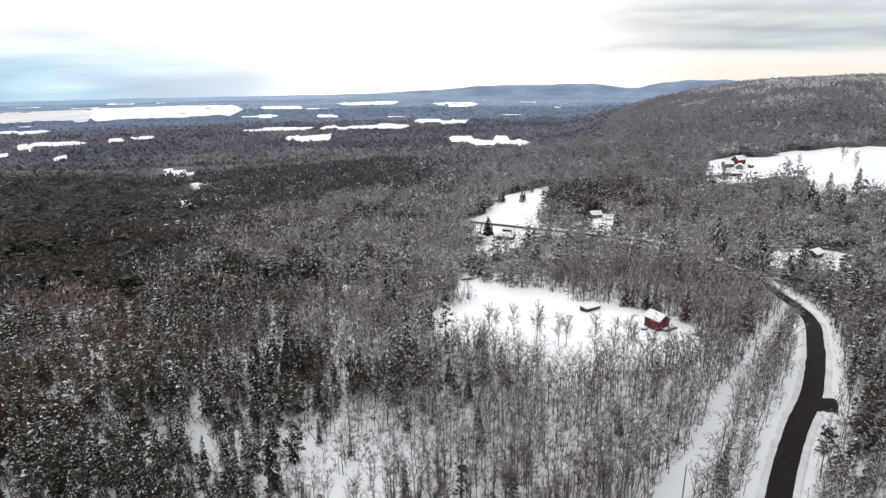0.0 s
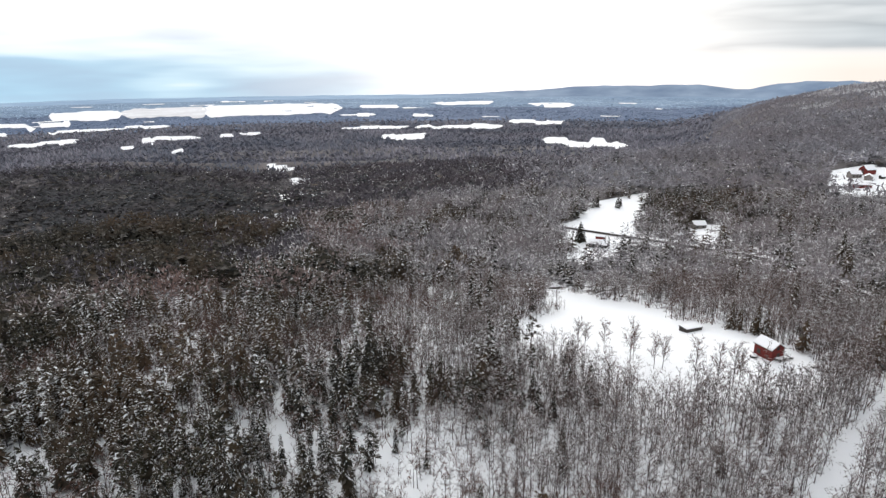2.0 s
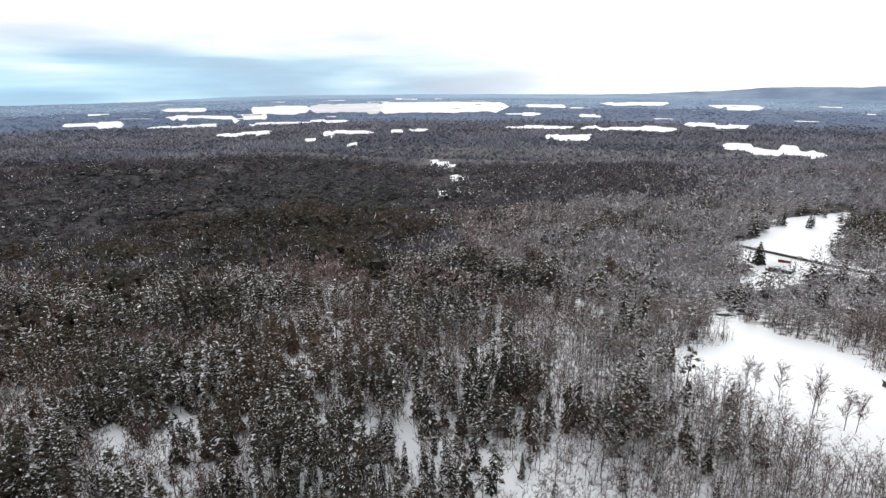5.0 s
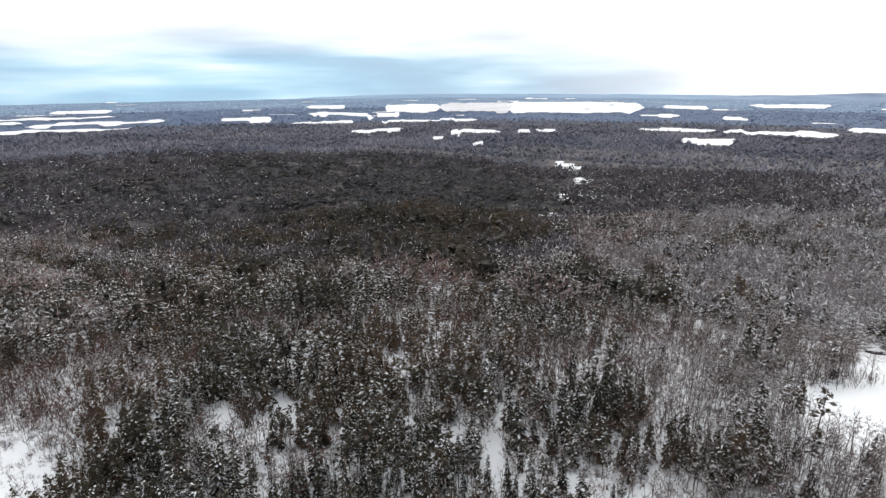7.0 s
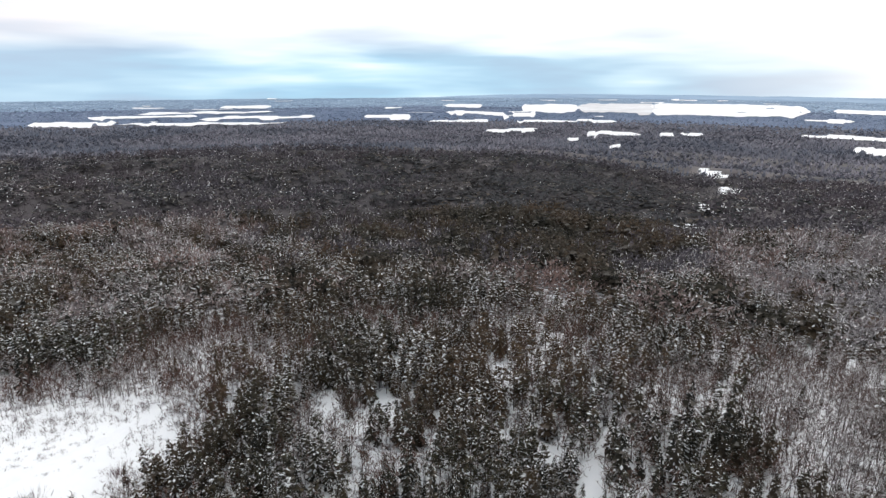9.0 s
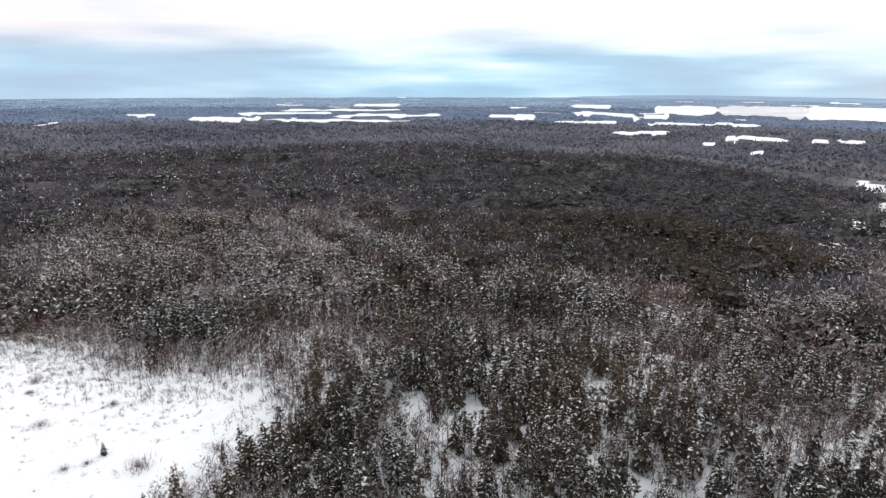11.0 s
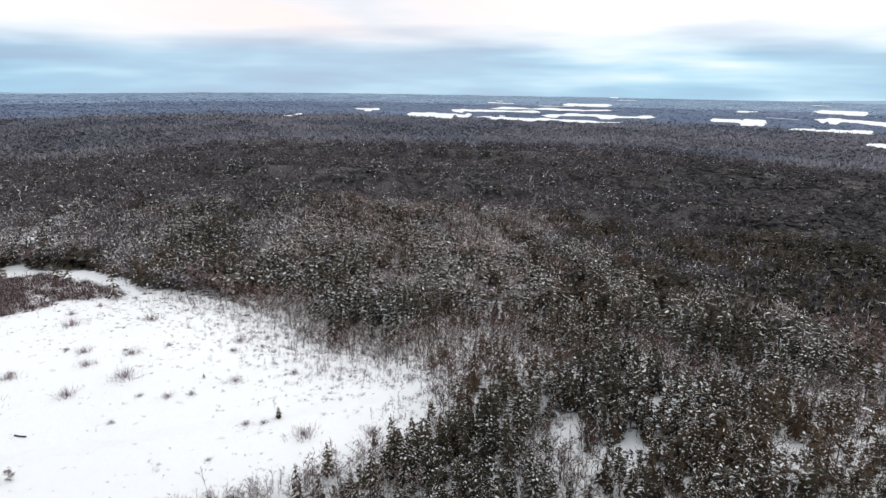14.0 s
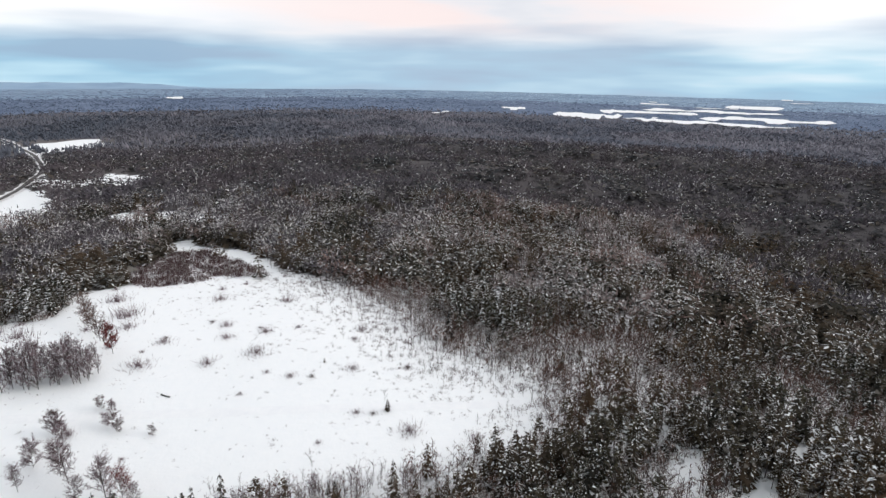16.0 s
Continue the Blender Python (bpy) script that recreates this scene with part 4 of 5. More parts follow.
# the same woods go on below the flight
x, y = scatter(0, 96, 0, 360, 4.4, rng)
ok = (off_line(x, y, ROAD) > 5.4) & (off_line(x, y, CUT) > 3.0) & ~inside(x, y, BIG_FIELD)
x, y = x[ok], y[ok]
con = rng.rand(len(x)) < conifer_share(x, y)
high = np.clip(rng.normal(9.5, 1.8, len(x)), 4, 14)
for q, shapes, mats, name, label in ((~con, BARE_NEAR, BARE_MATS, "lower_hardwoods", "leafless grey-brown hardwoods below the flight"), (con, SPIRE_NEAR, SPRUCE_MATS, "lower_spruces", "dark snow-flecked spruces below the flight")):
    stuff(name, plant(shapes, x[q], y[q], terr(x[q], y[q]) - 0.1, high[q], np.ones(q.sum()), rng), mats, label, "forest")

# woods farther off
def far_woods(tag, r0, r1, gapw, high_mean, bares, spruces, label, twig, pale, leaf, w=1.1):
    x, y = scatter(r0, r1, -50, 142, gapw, rng)
    ok = ~open_ground(x, y)
    x, y = x[ok], y[ok]
    stand_ = rng.rand(len(x)) < np.where(r1 > 600, 0.97, 0.94) + 0.35 * (field_noise(x, y, 70, 61) - 0.42)
    x, y = x[stand_], y[stand_]
    con = rng.rand(len(x)) < conifer_share(x, y)
    z, wide = terr(x, y), rng.uniform(0.85, 1.3, len(x)) * w
    high = np.clip(rng.normal(high_mean, 2.4, len(x)) * (0.8 + 0.5 * field_noise(x, y, 60, 63)) * np.where(y > 2.5 * np.abs(x) * (x < 0) + 20 * (x > 0), np.where(x > 20, 0.82, 1.0), 1.0), 4, 18)
    r_, turned = np.hypot(x, y), np.degrees(np.arctan2(-x, y))
    # painted shade: where hardwoods take the darker twig tone
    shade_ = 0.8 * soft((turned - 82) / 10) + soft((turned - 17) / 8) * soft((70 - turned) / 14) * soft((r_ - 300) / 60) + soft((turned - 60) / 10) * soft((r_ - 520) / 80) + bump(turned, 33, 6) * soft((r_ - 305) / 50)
    rime = field_noise(x, y, 52, 43) - (0.45 if r0 < 400 else 0.15) * soft((turned - 17) / 8) * soft((70 - turned) / 14) * soft((r_ - 375) / 60) - 0.4 * bump(turned, 33, 6) * soft((r_ - 305) / 50) - 0.38 * soft((turned - 22) / 8) * soft((58 - turned) / 10) * soft((r_ - 290) / 60) + 0.30 * bump(turned, 77, 13) * bump(r_, 330, 110)
    slope = np.degrees(np.arctan2(-x, y)) + rng.normal(0, 4, len(x)) < (13 if r0 < 400 else -2)     # paler, dusted woods on the hill's side
    # fold crests keep the paler tone, as if lit
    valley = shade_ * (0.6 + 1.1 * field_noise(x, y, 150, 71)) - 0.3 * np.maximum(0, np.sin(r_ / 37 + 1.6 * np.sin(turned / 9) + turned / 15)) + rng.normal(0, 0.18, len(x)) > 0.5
    for here, tone, kind_, words in ((~con & ~slope & ~valley, twig, tag + "_hardwoods", "leafless brown hardwood forest "), (~con & ~slope & valley, OUTER_TWIG, tag + "_shaded_hardwoods", "leafless hardwood forest painted darker for valley shade "), (~con & slope, pale, tag + "_hillside_hardwoods", "pale leafless hardwood forest on the slope ")):
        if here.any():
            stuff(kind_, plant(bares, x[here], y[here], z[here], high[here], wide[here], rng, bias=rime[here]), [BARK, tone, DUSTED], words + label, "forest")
    stuff(tag + "_spruces", plant(spruces, x[con], y[con], z[con], high[con], wide[con], rng, bias=rime[con]), [BARK, leaf, SNOW_LOAD, DUSTED_NEEDLE], "dark snow-flecked conifer forest " + label, "forest")


far_woods("middle", 270, 540, 4.2, 11.5, BARE_MID, SPIRE_MID, "beyond the near trees", MID_TWIG, PALE_TWIG, NEEDLE)
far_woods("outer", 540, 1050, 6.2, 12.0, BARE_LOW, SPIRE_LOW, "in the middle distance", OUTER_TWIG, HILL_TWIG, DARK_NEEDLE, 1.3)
# each band outward is bluer and paler: haze put into the wood colours
for name, r0, r1, gapw, h, w, mat, dim, label in (("far_forest", 1050, 2100, 10.5, 9.0, 1.5, WOODS, WEST_WOODS, "grey-brown mixed forest on the plain and hill, tinted blue for haze"),
                                             ("distant_forest", 2100, 3200, 18.0, 4.2, 4.0, HAZE_BLUE_WOODS, WEST_HAZE_BLUE, "forest on the plain with blue-grey haze in its colour"),
                                             ("hazed_forest", 3200, 4250, 28.0, 3.0, 9.0, HAZY_WOODS, HAZE_BLUE_WOODS, "forest towards the horizon, painted pale blue for haze")):
    x, y = scatter(r0 if r0 < 1100 else 0.86 * r0, 1.16 * r1 if r1 < 4000 else r1, -50, 142, gapw, rng)
    ok = ~in_far_field(x, y) & ~open_ground(x, y)
    # one haze-tinted band of woods fades into the next
    far_ = np.hypot(x, y)
    ok &= rng.rand(len(x)) < (1.0 if r0 < 1100 else soft((far_ / r0 - 0.86) / 0.30)) * (1.0 if r1 > 4000 else 1 - soft((far_ / r1 - 0.86) / 0.30))
    x, y = x[ok], y[ok]
    con = rng.rand(len(x)) < np.clip(0.35 + 0.9 * (field_noise(x, y, 420, 31) - 0.5), 0.05, 0.9)
    z, wide = terr(x, y), rng.uniform(0.8, 1.25, len(x)) * w
    high = np.clip(rng.normal(h, 0.13 * h, len(x)), 2, 18)
    if name == "far_forest":
        # the hill's woods stand closer, to be seen face on
        hx, hy = scatter(640, 2000, -50, -11, 6.5, rng)
        hz = terr(hx, hy)
        up_ = (hz > -25) & ~open_ground(hx, hy) & (rng.rand(len(hx)) < soft((np.hypot(hx, hy) - 640) / 150) * (1 - 0.8 * soft((np.hypot(hx, hy) - 1560) / 80)))
        low_ = ~((z > -25) & (np.degrees(np.arctan2(-x, y)) < -8))
        x, y = np.r_[x[low_], hx[up_]], np.r_[y[low_], hy[up_]]
        con = np.r_[con[low_], np.zeros(up_.sum(), bool)]
        z = terr(x, y)
        high = np.clip(rng.normal(h, 0.13 * h, len(x)), 2, 18)
        wide = np.where(z > -25, 0.9, w) * rng.uniform(0.8, 1.25, len(x))
        # frosted hardwoods on the hill
        up_hill = (z > -25) & (np.degrees(np.arctan2(-x, y)) < -8)
        rimed = up_hill & (rng.rand(len(x)) < 0.75 * soft((z + 60 * field_noise(x, y, 190, 33) - 72) / 30))
        for here, wood, kind_, words in ((up_hill & ~rimed, HILL_TWIG, "hill_forest", "leafless mauve-brown hardwood forest on the hill"), (rimed, FROST, "frosted_forest", "trees white with frost along the hill's top")):
            v = plant(BARE_HILL, x[here], y[here], z[here], high[here], wide[here], rng)
            stuff(kind_, (v[0], v[1], np.zeros(len(v[1]), int)), [wood], words, "forest")
        x, y, z, wide, high, con = (q_[~up_hill] for q_ in (x, y, z, wide, high, con))
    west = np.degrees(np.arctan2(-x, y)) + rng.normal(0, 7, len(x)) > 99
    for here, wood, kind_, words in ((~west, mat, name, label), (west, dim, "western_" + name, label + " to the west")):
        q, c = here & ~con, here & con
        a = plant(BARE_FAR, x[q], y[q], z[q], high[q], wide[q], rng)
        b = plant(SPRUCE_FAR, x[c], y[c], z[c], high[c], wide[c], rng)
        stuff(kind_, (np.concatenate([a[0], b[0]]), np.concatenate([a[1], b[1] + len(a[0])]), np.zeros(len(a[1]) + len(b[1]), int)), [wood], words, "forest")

# ---- buildings ----
def roof_slab(length, half, eave, ridge, over, thick, lift=0.0):
    """A gabled slab along x, with its overhang; its underside is open to the walls."""
    bm = bmesh.new()
    slope = (ridge - eave) / half
    rows = []
    for x_ in (-length / 2 - over, length / 2 + over):
        prof = [(-half - over, eave - slope * over), (0, ridge), (half + over, eave - slope * over)]
        rows.append([bm.verts.new((x_, y_, z_ + lift)) for y_, z_ in prof] + [bm.verts.new((x_, y_, z_ + lift + thick)) for y_, z_ in prof])
    a, b = rows
    for k in range(2):
        bm.faces.new((a[k], a[k + 1], b[k + 1], b[k]))
        bm.faces.new((a[3 + k], b[3 + k], b[4 + k], a[4 + k]))
    for r_ in rows:
        bm.faces.new((r_[0], r_[3], r_[4], r_[1]))
        bm.faces.new((r_[1], r_[4], r_[5], r_[2]))
    bm.faces.new((a[0], b[0], b[3], a[3]))
    bm.faces.new((a[2], a[5], b[5], b[2]))
    bmesh.ops.recalc_face_normals(bm, faces=bm.faces)
    return bm


def gabled_walls(length, half, eave, ridge, base=-0.8):
    bm = bmesh.new()
    ends = []
    for x_ in (-length / 2, length / 2):
        ends.append([bm.verts.new((x_, y_, z_)) for y_, z_ in ((-half, base), (half, base), (half, eave), (0, ridge), (-half, eave))])
    a, b = ends
    bm.faces.new(a)
    bm.faces.new(b)
    for k in (0, 1, 4):
        bm.faces.new((a[k], a[(k + 1) % 5], b[(k + 1) % 5], b[k]))
    bmesh.ops.recalc_face_normals(bm, faces=bm.faces)
    return bm


def opening(parent, name, along, at, z0, w, h, wall, depth=0.06, panes=2):
    """A framed window or door on a wall; along: 'x' for a long wall, 'y' for a gable."""
    def put(bm):
        if along == "y":
            bmesh.ops.rotate(bm, verts=bm.verts, matrix=Matrix.Rotation(radians(90), 3, "Z"))
        bmesh.ops.translate(bm, verts=bm.verts, vec=(at, wall, z0) if along == "x" else (wall, at, z0))
        return bm
    bm = bmesh.new()
    t = 0.09
    for a in ((-w / 2 - t, w / 2 + t, 0 - t, 0), (-w / 2 - t, w / 2 + t, h, h + t), (-w / 2 - t, -w / 2, 0, h), (w / 2, w / 2 + t, 0, h)):
        box(bm, a[0], a[1], -depth, depth, a[2], a[3])
    ob = part(name, put(bm), DARK_WOOD, parent)
    if name == "window":
        for k in range(panes):
            x0 = -w / 2 + w * k / panes
            part("pane", put(boxed(x0 + 0.02, x0 + w / panes - 0.02, -depth * 0.4, depth * 0.4, 0.0, h)), GLASS, ob)
    else:
        part("door_leaf", put(boxed(-w / 2, w / 2, -depth * 0.5, depth * 0.5, 0.0, h)), DARK_WOOD, ob)
    return ob


def building(name, m, length, half, eave, ridge, wall_mat, label, group="", windows=(), doors=(), snow=0.35, boards=0, over=0.4):
    root = thing(name, m, label, "building", group)
    w = part("wall", gabled_walls(length, half, eave, ridge), wall_mat, root)
    part("roof", roof_slab(length, half, eave, ridge, over, 0.14, 0.02), DARK_WOOD, root)
    part("roof_snow", roof_slab(length, half, eave, ridge, over - 0.04, snow, 0.165), SNOW, root, "thick white snow on the roof")
    if boards:
        # upright battens on the long walls
        mesh = None
        n = int(length / boards)
        for side in (-1, 1):
            for k in range(n + 1):
                if mesh is None:
                    ob = part("batten", boxed(-0.03, 0.03, -0.03, 0.03, -0.5, eave - 0.05), wall_mat, w)
                    mesh = ob.data
                else:
                    ob = new("batten", mesh)
                    ob.parent = w
                ob.location = (-length / 2 + length * k / n, side * (half + 0.02), 0)
    for a in windows:
        opening(root, "window", *a)
    for a in doors:
        opening(root, "door", *a)
    return root


def ground_at(x_, y_):
    return float(terr(x_, y_))


def stand(x_, y_, turn=0.0, sink=0.0):
    return pose(x_, y_, ground_at(x_, y_) - sink, 0, 0, turn)


# red cabin: its ridge runs from the first to the second corner's side
cab_turn = -63.6
L, H2 = 6.0, 2.4
cabin = building("cabin", stand(77.1, 175.0, cab_turn), L, H2, 3.6, 5.2, RED_WOOD,
                 "red board cabin with a snow-covered gable roof in a clearing", windows=[("y", 0, 3.4, 0.7, 0.8, L / 2 + 0.03, 0.06, 1)],
                 doors=[("y", 0.3, 0.1, 1.0, 2.0, L / 2 + 0.03), ("x", -1.4, 0.9, 1.0, 1.2, -H2 - 0.03)], boards=0.45)
deck = thing("deck", stand(80.2, 172.2, cab_turn), "dark wooden deck with snow beside the cabin", "deck")
for k in range(9):
    part("plank", boxed(-1.3 + 0.3 * k - 0.13, -1.3 + 0.3 * k + 0.13, -2.6, 2.6, 0.35, 0.42), DARK_WOOD, deck)
for sx in (-1.2, 1.1):
    for sy in (-2.4, 0, 2.4):
        part("post", boxed(sx - 0.07, sx + 0.07, sy - 0.07, sy + 0.07, -0.6, 0.9), DARK_WOOD, deck)
part("deck_snow", boxed(-1.2, 0.6, -2.4, 1.8, 0.42, 0.62, 0.06), SNOW, deck)


def heap(name, x_, y_, size, mat, label, category, seed):
    """A rounded lumpy heap with snow on top."""
    root = thing(name, stand(x_, y_, seed * 47, 0.1), label, category)
    for nm, mt, sc, up_ in (("pile", mat, 1.0, 0.0), ("snow_cap", SNOW, 0.86, 0.22)):
        bm = bmesh.new()
        bmesh.ops.create_icosphere(bm, subdivisions=2, radius=1.0)
        for v in bm.verts:
            n_ = noise.noise(v.co * 1.7 + Vector((seed, 0, 0)))
            v.co = Vector((v.co.x * size[0] * sc, v.co.y * size[1] * sc, max(v.co.z, -0.2) * size[2])) * (1 + 0.25 * n_) + Vector((0, 0, up_ * size[2]))
        part(nm, bm, mt, root)
    return root


heap("wood_pile", 87.0, 168.0, (1.7, 0.9, 0.8), DARK_WOOD, "dark wood pile capped with snow near the cabin", "wood pile", 1)
heap("wood_pile", 84.2, 166.2, (1.5, 0.7, 0.7), DARK_WOOD, "low dark wood pile under snow near the cabin", "wood pile", 2)
heap("brush_pile", 73.0, 174.5, (1.2, 1.4, 0.9), DARK_WOOD, "dark brush heap against the cabin wall", "brush pile", 3)
heap("brush_pile", 22.0, 277.0, (3.2, 1.5, 1.8), DARK_WOOD, "dark evergreen brush heap at the clearing's corner", "brush pile", 4)
heap("brush_pile", 80.5, 163.5, (1.6, 0.6, 0.6), DARK_WOOD, "low dark debris under snow below the cabin", "debris", 5)

# low open shed in the clearing
shed = thing("shed", stand(63.2, 203.8, 26) @ Matrix.Diagonal((0.9, 0.85, 0.95, 1)), "low dark timber shed under a thick flat load of snow", "shed")
part("back_wall", boxed(-3.6, 3.6, 2.2, 2.3, -0.4, 1.3), DARK_WOOD, shed)
part("front_wall", boxed(-3.6, 3.6, -2.3, -2.2, -0.4, 1.45), DARK_WOOD, shed)
for sx in (-3.55, 3.55):
    part("side_wall", boxed(sx - 0.05, sx + 0.05, -2.2, 2.2, -0.4, 1.35), DARK_WOOD, shed)
part("roof", boxed(-3.9, 3.9, -2.55, 2.6, 1.46, 1.58), DARK_WOOD, shed)
part("roof_snow", boxed(-3.85, 3.85, -2.5, 2.55, 1.585, 1.95, 0.15), SNOW, shed, "thick white snow on the roof")
for sx in (-2.4, -1.2, 0, 1.2, 2.4):
    part("batten", boxed(sx - 0.06, sx + 0.06, -2.36, -2.305, -0.2, 1.42), GREY_WOOD, shed)

# hill farm
farm_g = "farm buildings on the hill"
building("barn", stand(314, 569, 20), 10, 4.2, 4.5, 8.0, RED_WOOD, "large red gabled barn with a snowy roof", farm_g,
         windows=[("y", 0, 3.6, 1.2, 1.2, -5.03)], doors=[("y", 0, 0.2, 2.4, 2.8, -5.03)], boards=0.8)
building("farmhouse", stand(299, 560, 5), 9, 3.4, 3.4, 5.6, GREY_WOOD, "grey farmhouse with a snow-covered roof", farm_g,
         windows=[("x", -2.5, 1.1, 1.0, 1.1, -3.43), ("x", 0.5, 1.1, 1.0, 1.1, -3.43), ("x", 3.0, 1.1, 1.0, 1.1, -3.43)])
building("farmhouse", stand(305, 549, 60), 8, 3.0, 2.8, 4.6, GREY_WOOD, "low grey farm annex with a snow-covered roof", farm_g, windows=[("x", 0, 1.0, 1.2, 1.0, -3.03)])
building("barn", stand(286, 522, -22), 13, 2.6, 2.6, 3.9, RED_WOOD, "long low red barn with a snowy roof", farm_g, windows=[("x", -4, 0.9, 1.2, 1.0, -2.63), ("x", 0, 0.9, 1.2, 1.0, -2.63), ("x", 4, 0.9, 1.2, 1.0, -2.63)], boards=1.0)
building("shed", stand(316, 549, 15), 4, 1.6, 1.9, 2.8, DARK_WOOD, "small dark shed in the farm's snowy yard", farm_g)
building("shed", stand(262, 484, -10), 5, 1.8, 1.8, 2.8, DARK_WOOD, "small dark shed below the farm", farm_g)
# houses by the far stretch of the road
building("house", stand(54, 364, -25), 11, 3.4, 2.4, 4.2, DARK_WOOD, "dark low house with patchy snow by the far road", "houses by the road", windows=[("x", -3, 0.9, 1.1, 1.0, -3.43), ("x", 2, 0.9, 1.1, 1.0, -3.43)])
building("shed", stand(58, 385, -20), 6, 1.5, 1.6, 2.3, RED_WOOD, "small red shed beside the far road", "houses by the road", snow=0.06)
building("house", stand(122, 398, 10), 8, 3.2, 2.6, 4.6, GREY_WOOD, "grey house with a snowy roof among trees", "houses by the road", windows=[("x", -2, 1.0, 1.1, 1.0, -3.23), ("x", 2, 1.0, 1.1, 1.0, -3.23)])
building("house", stand(196, 272, 30), 7, 2.8, 2.4, 4.0, DARK_WOOD, "small dark house with a snowy roof by the road", "houses by the road")


# utility poles along the cleared strip
def utility_pole(x_, y_, turn, high_=8.6):
    root = thing("utility_pole", stand(x_, y_, turn), "weathered grey wooden utility pole with a crossarm", "utility pole", "poles along the cut")
    bm = bmesh.new()
    bmesh.ops.create_cone(bm, segments=8, radius1=0.16, radius2=0.11, depth=high_ + 0.6, cap_ends=True)
    bmesh.ops.translate(bm, verts=bm.verts, vec=(0, 0, high_ / 2 - 0.3))
    part("pole", bm, GREY_WOOD, root)
    arm = part("crossarm", boxed(-1.1, 1.1, -0.06, 0.06, high_ - 0.75, high_ - 0.62, 0.01), GREY_WOOD, root)
    for k in (-1.0, -0.4, 0.4, 1.0):
        bm = bmesh.new()
        bmesh.ops.create_cone(bm, segments=6, radius1=0.06, radius2=0.035, depth=0.2, cap_ends=True)
        bmesh.ops.translate(bm, verts=bm.verts, vec=(k, 0, high_ - 0.52))
        part("insulator", bm, GLASS, arm)
    return root


utility_pole(54.9, 102.1, 60)
utility_pole(94.5, 147.5, 55)


# ---- single trees and shrubs ----
def tuft_shape(seed, stems, width, snow=0.10, loose=0.6):
    """A low clump of many thin stems about two units across and one high."""
    s = Shape(seed)
    for k in range(stems):
        a, r_ = s.rng.rand() * 6.283, abs(s.rng.normal(0, loose))
        o = np.array([math.cos(a) * r_, math.sin(a) * r_, -0.03])
        d = unit(np.array([math.cos(a) * r_ * 0.4, math.sin(a) * r_ * 0.4, 1.0]) + s.rng.normal(0, 0.28, 3))
        s.sliver(o, o + d * (0.3 + 0.7 * s.rng.rand() ** 1.5) * math.exp(-r_ * r_ * 0.35), width * (0.6 + 0.8 * s.rng.rand()), 2 if s.rng.rand() < snow else 1)
    return s.arrays()


CLUMP = [tuft_shape(1200 + k, 190, 0.028) for k in range(4)]


def lone(name, makers, x_, y_, s, label, category, group, turn=0.0, wide_=1.0):
    root = makers()
    root.matrix_world = stand(x_, y_, turn, 0.05) @ Matrix.Diagonal((s * wide_, s * wide_, s, 1))
    return root


def bare_lone(k, label, group, mats=BARE_MATS, twigs=1000, limbs=18, spread=0.85, width=0.0050, snow=0.08, forks=70, base=0.20, tl=0.62):
    return lambda: tree_parts("bare_tree", lambda t, c: bare_shape(800 + k, twigs, width, limbs, 3, snow, spread, t, c, forks, base, tl), mats, "crown", label, "tree", group)


EDGE = [(23, 188.5, 9.5), (25.5, 190, 8), (31.2, 186, 9), (37.6, 177, 11.5), (39, 178.5, 8), (43.8, 172, 9.5), (46, 171, 9), (53.1, 163.5, 10.5), (57.7, 159, 10), (60.9, 156.5, 11), (63, 158, 9)]
for k, (a, b, s) in enumerate(EDGE):
    lone("bare_tree", bare_lone(k, "slender leafless tree at the edge of the snowy clearing", "trees at the clearing's edge"), a, b, s * 1.28, "", "", "", k * 67)


def conifer_lone(k, label, group, levels=16, snow=0.5, wide_=0.2, mats=SPRUCE_MATS, base=0.08):
    return lambda: tree_parts("spruce_tree", lambda t, c: spruce_shape(900 + k, levels, 8, snow, wide_, True, base, t, c, False), mats, "crown", label, "tree", group)


for k, (a, b, s) in enumerate(((76.4, 204, 11), (78.5, 202, 9), (81.8, 196.5, 11.5), (84, 194.5, 10))):
    lone("spruce_tree", conifer_lone(k, "large dark spruce with heavy snow on its boughs", "spruces round the clearing", snow=0.6), a, b, s, "", "", "", k * 51)
for k, (a, b, s) in enumerate(((152, 250, 14), (158, 290, 14), (160, 296, 11), (161, 220, 13), (165, 226, 11), (150, 256, 11))):
    lone("spruce_tree", conifer_lone(20 + k, "tall spruce whitened with snow near the road", "spruces near the road", snow=0.85), a, b, s, "", "", "", k * 51)
for k, (a, b, s) in enumerate(((306, 423, 17), (270, 389, 18), (334, 431, 18), (160, 300, 14), (165, 266, 14), (169, 441, 13), (168, 376, 12), (242, 341, 16), (275, 366, 17),
                               (243, 365, 14), (115, 335, 11), (173, 354, 13), (178, 289, 13), (175, 249, 15), (104, 170, 13), (262, 372, 15), (226, 352, 13))):
    lone("spruce_tree", conifer_lone(60 + k % 6, "tall spruce heavily laden with snow below the farm", "spruces below the farm", 15, 0.8, 0.21), a, b, 1.25 * s, "", "", "", k * 73)
for k, (a, b, s) in enumerate(((320, 500, 17), (350, 530, 13), (398, 540, 18), (386, 505, 13), (404, 530, 12))):
    lone("bare_tree", bare_lone(70 + k, "spreading leafless tree standing in the hill farm's snowy field", "trees in the farm field", twigs=420, width=0.011, forks=60), a, b, s, "", "", "", k * 67)
lone("spruce_tree", conifer_lone(95, "lone broad dark spruce beside the far road", "spruces beside the far road", 15, 0.12, 0.30, base=0.06), 44, 379, 14, "", "", "", 0, 1.15)
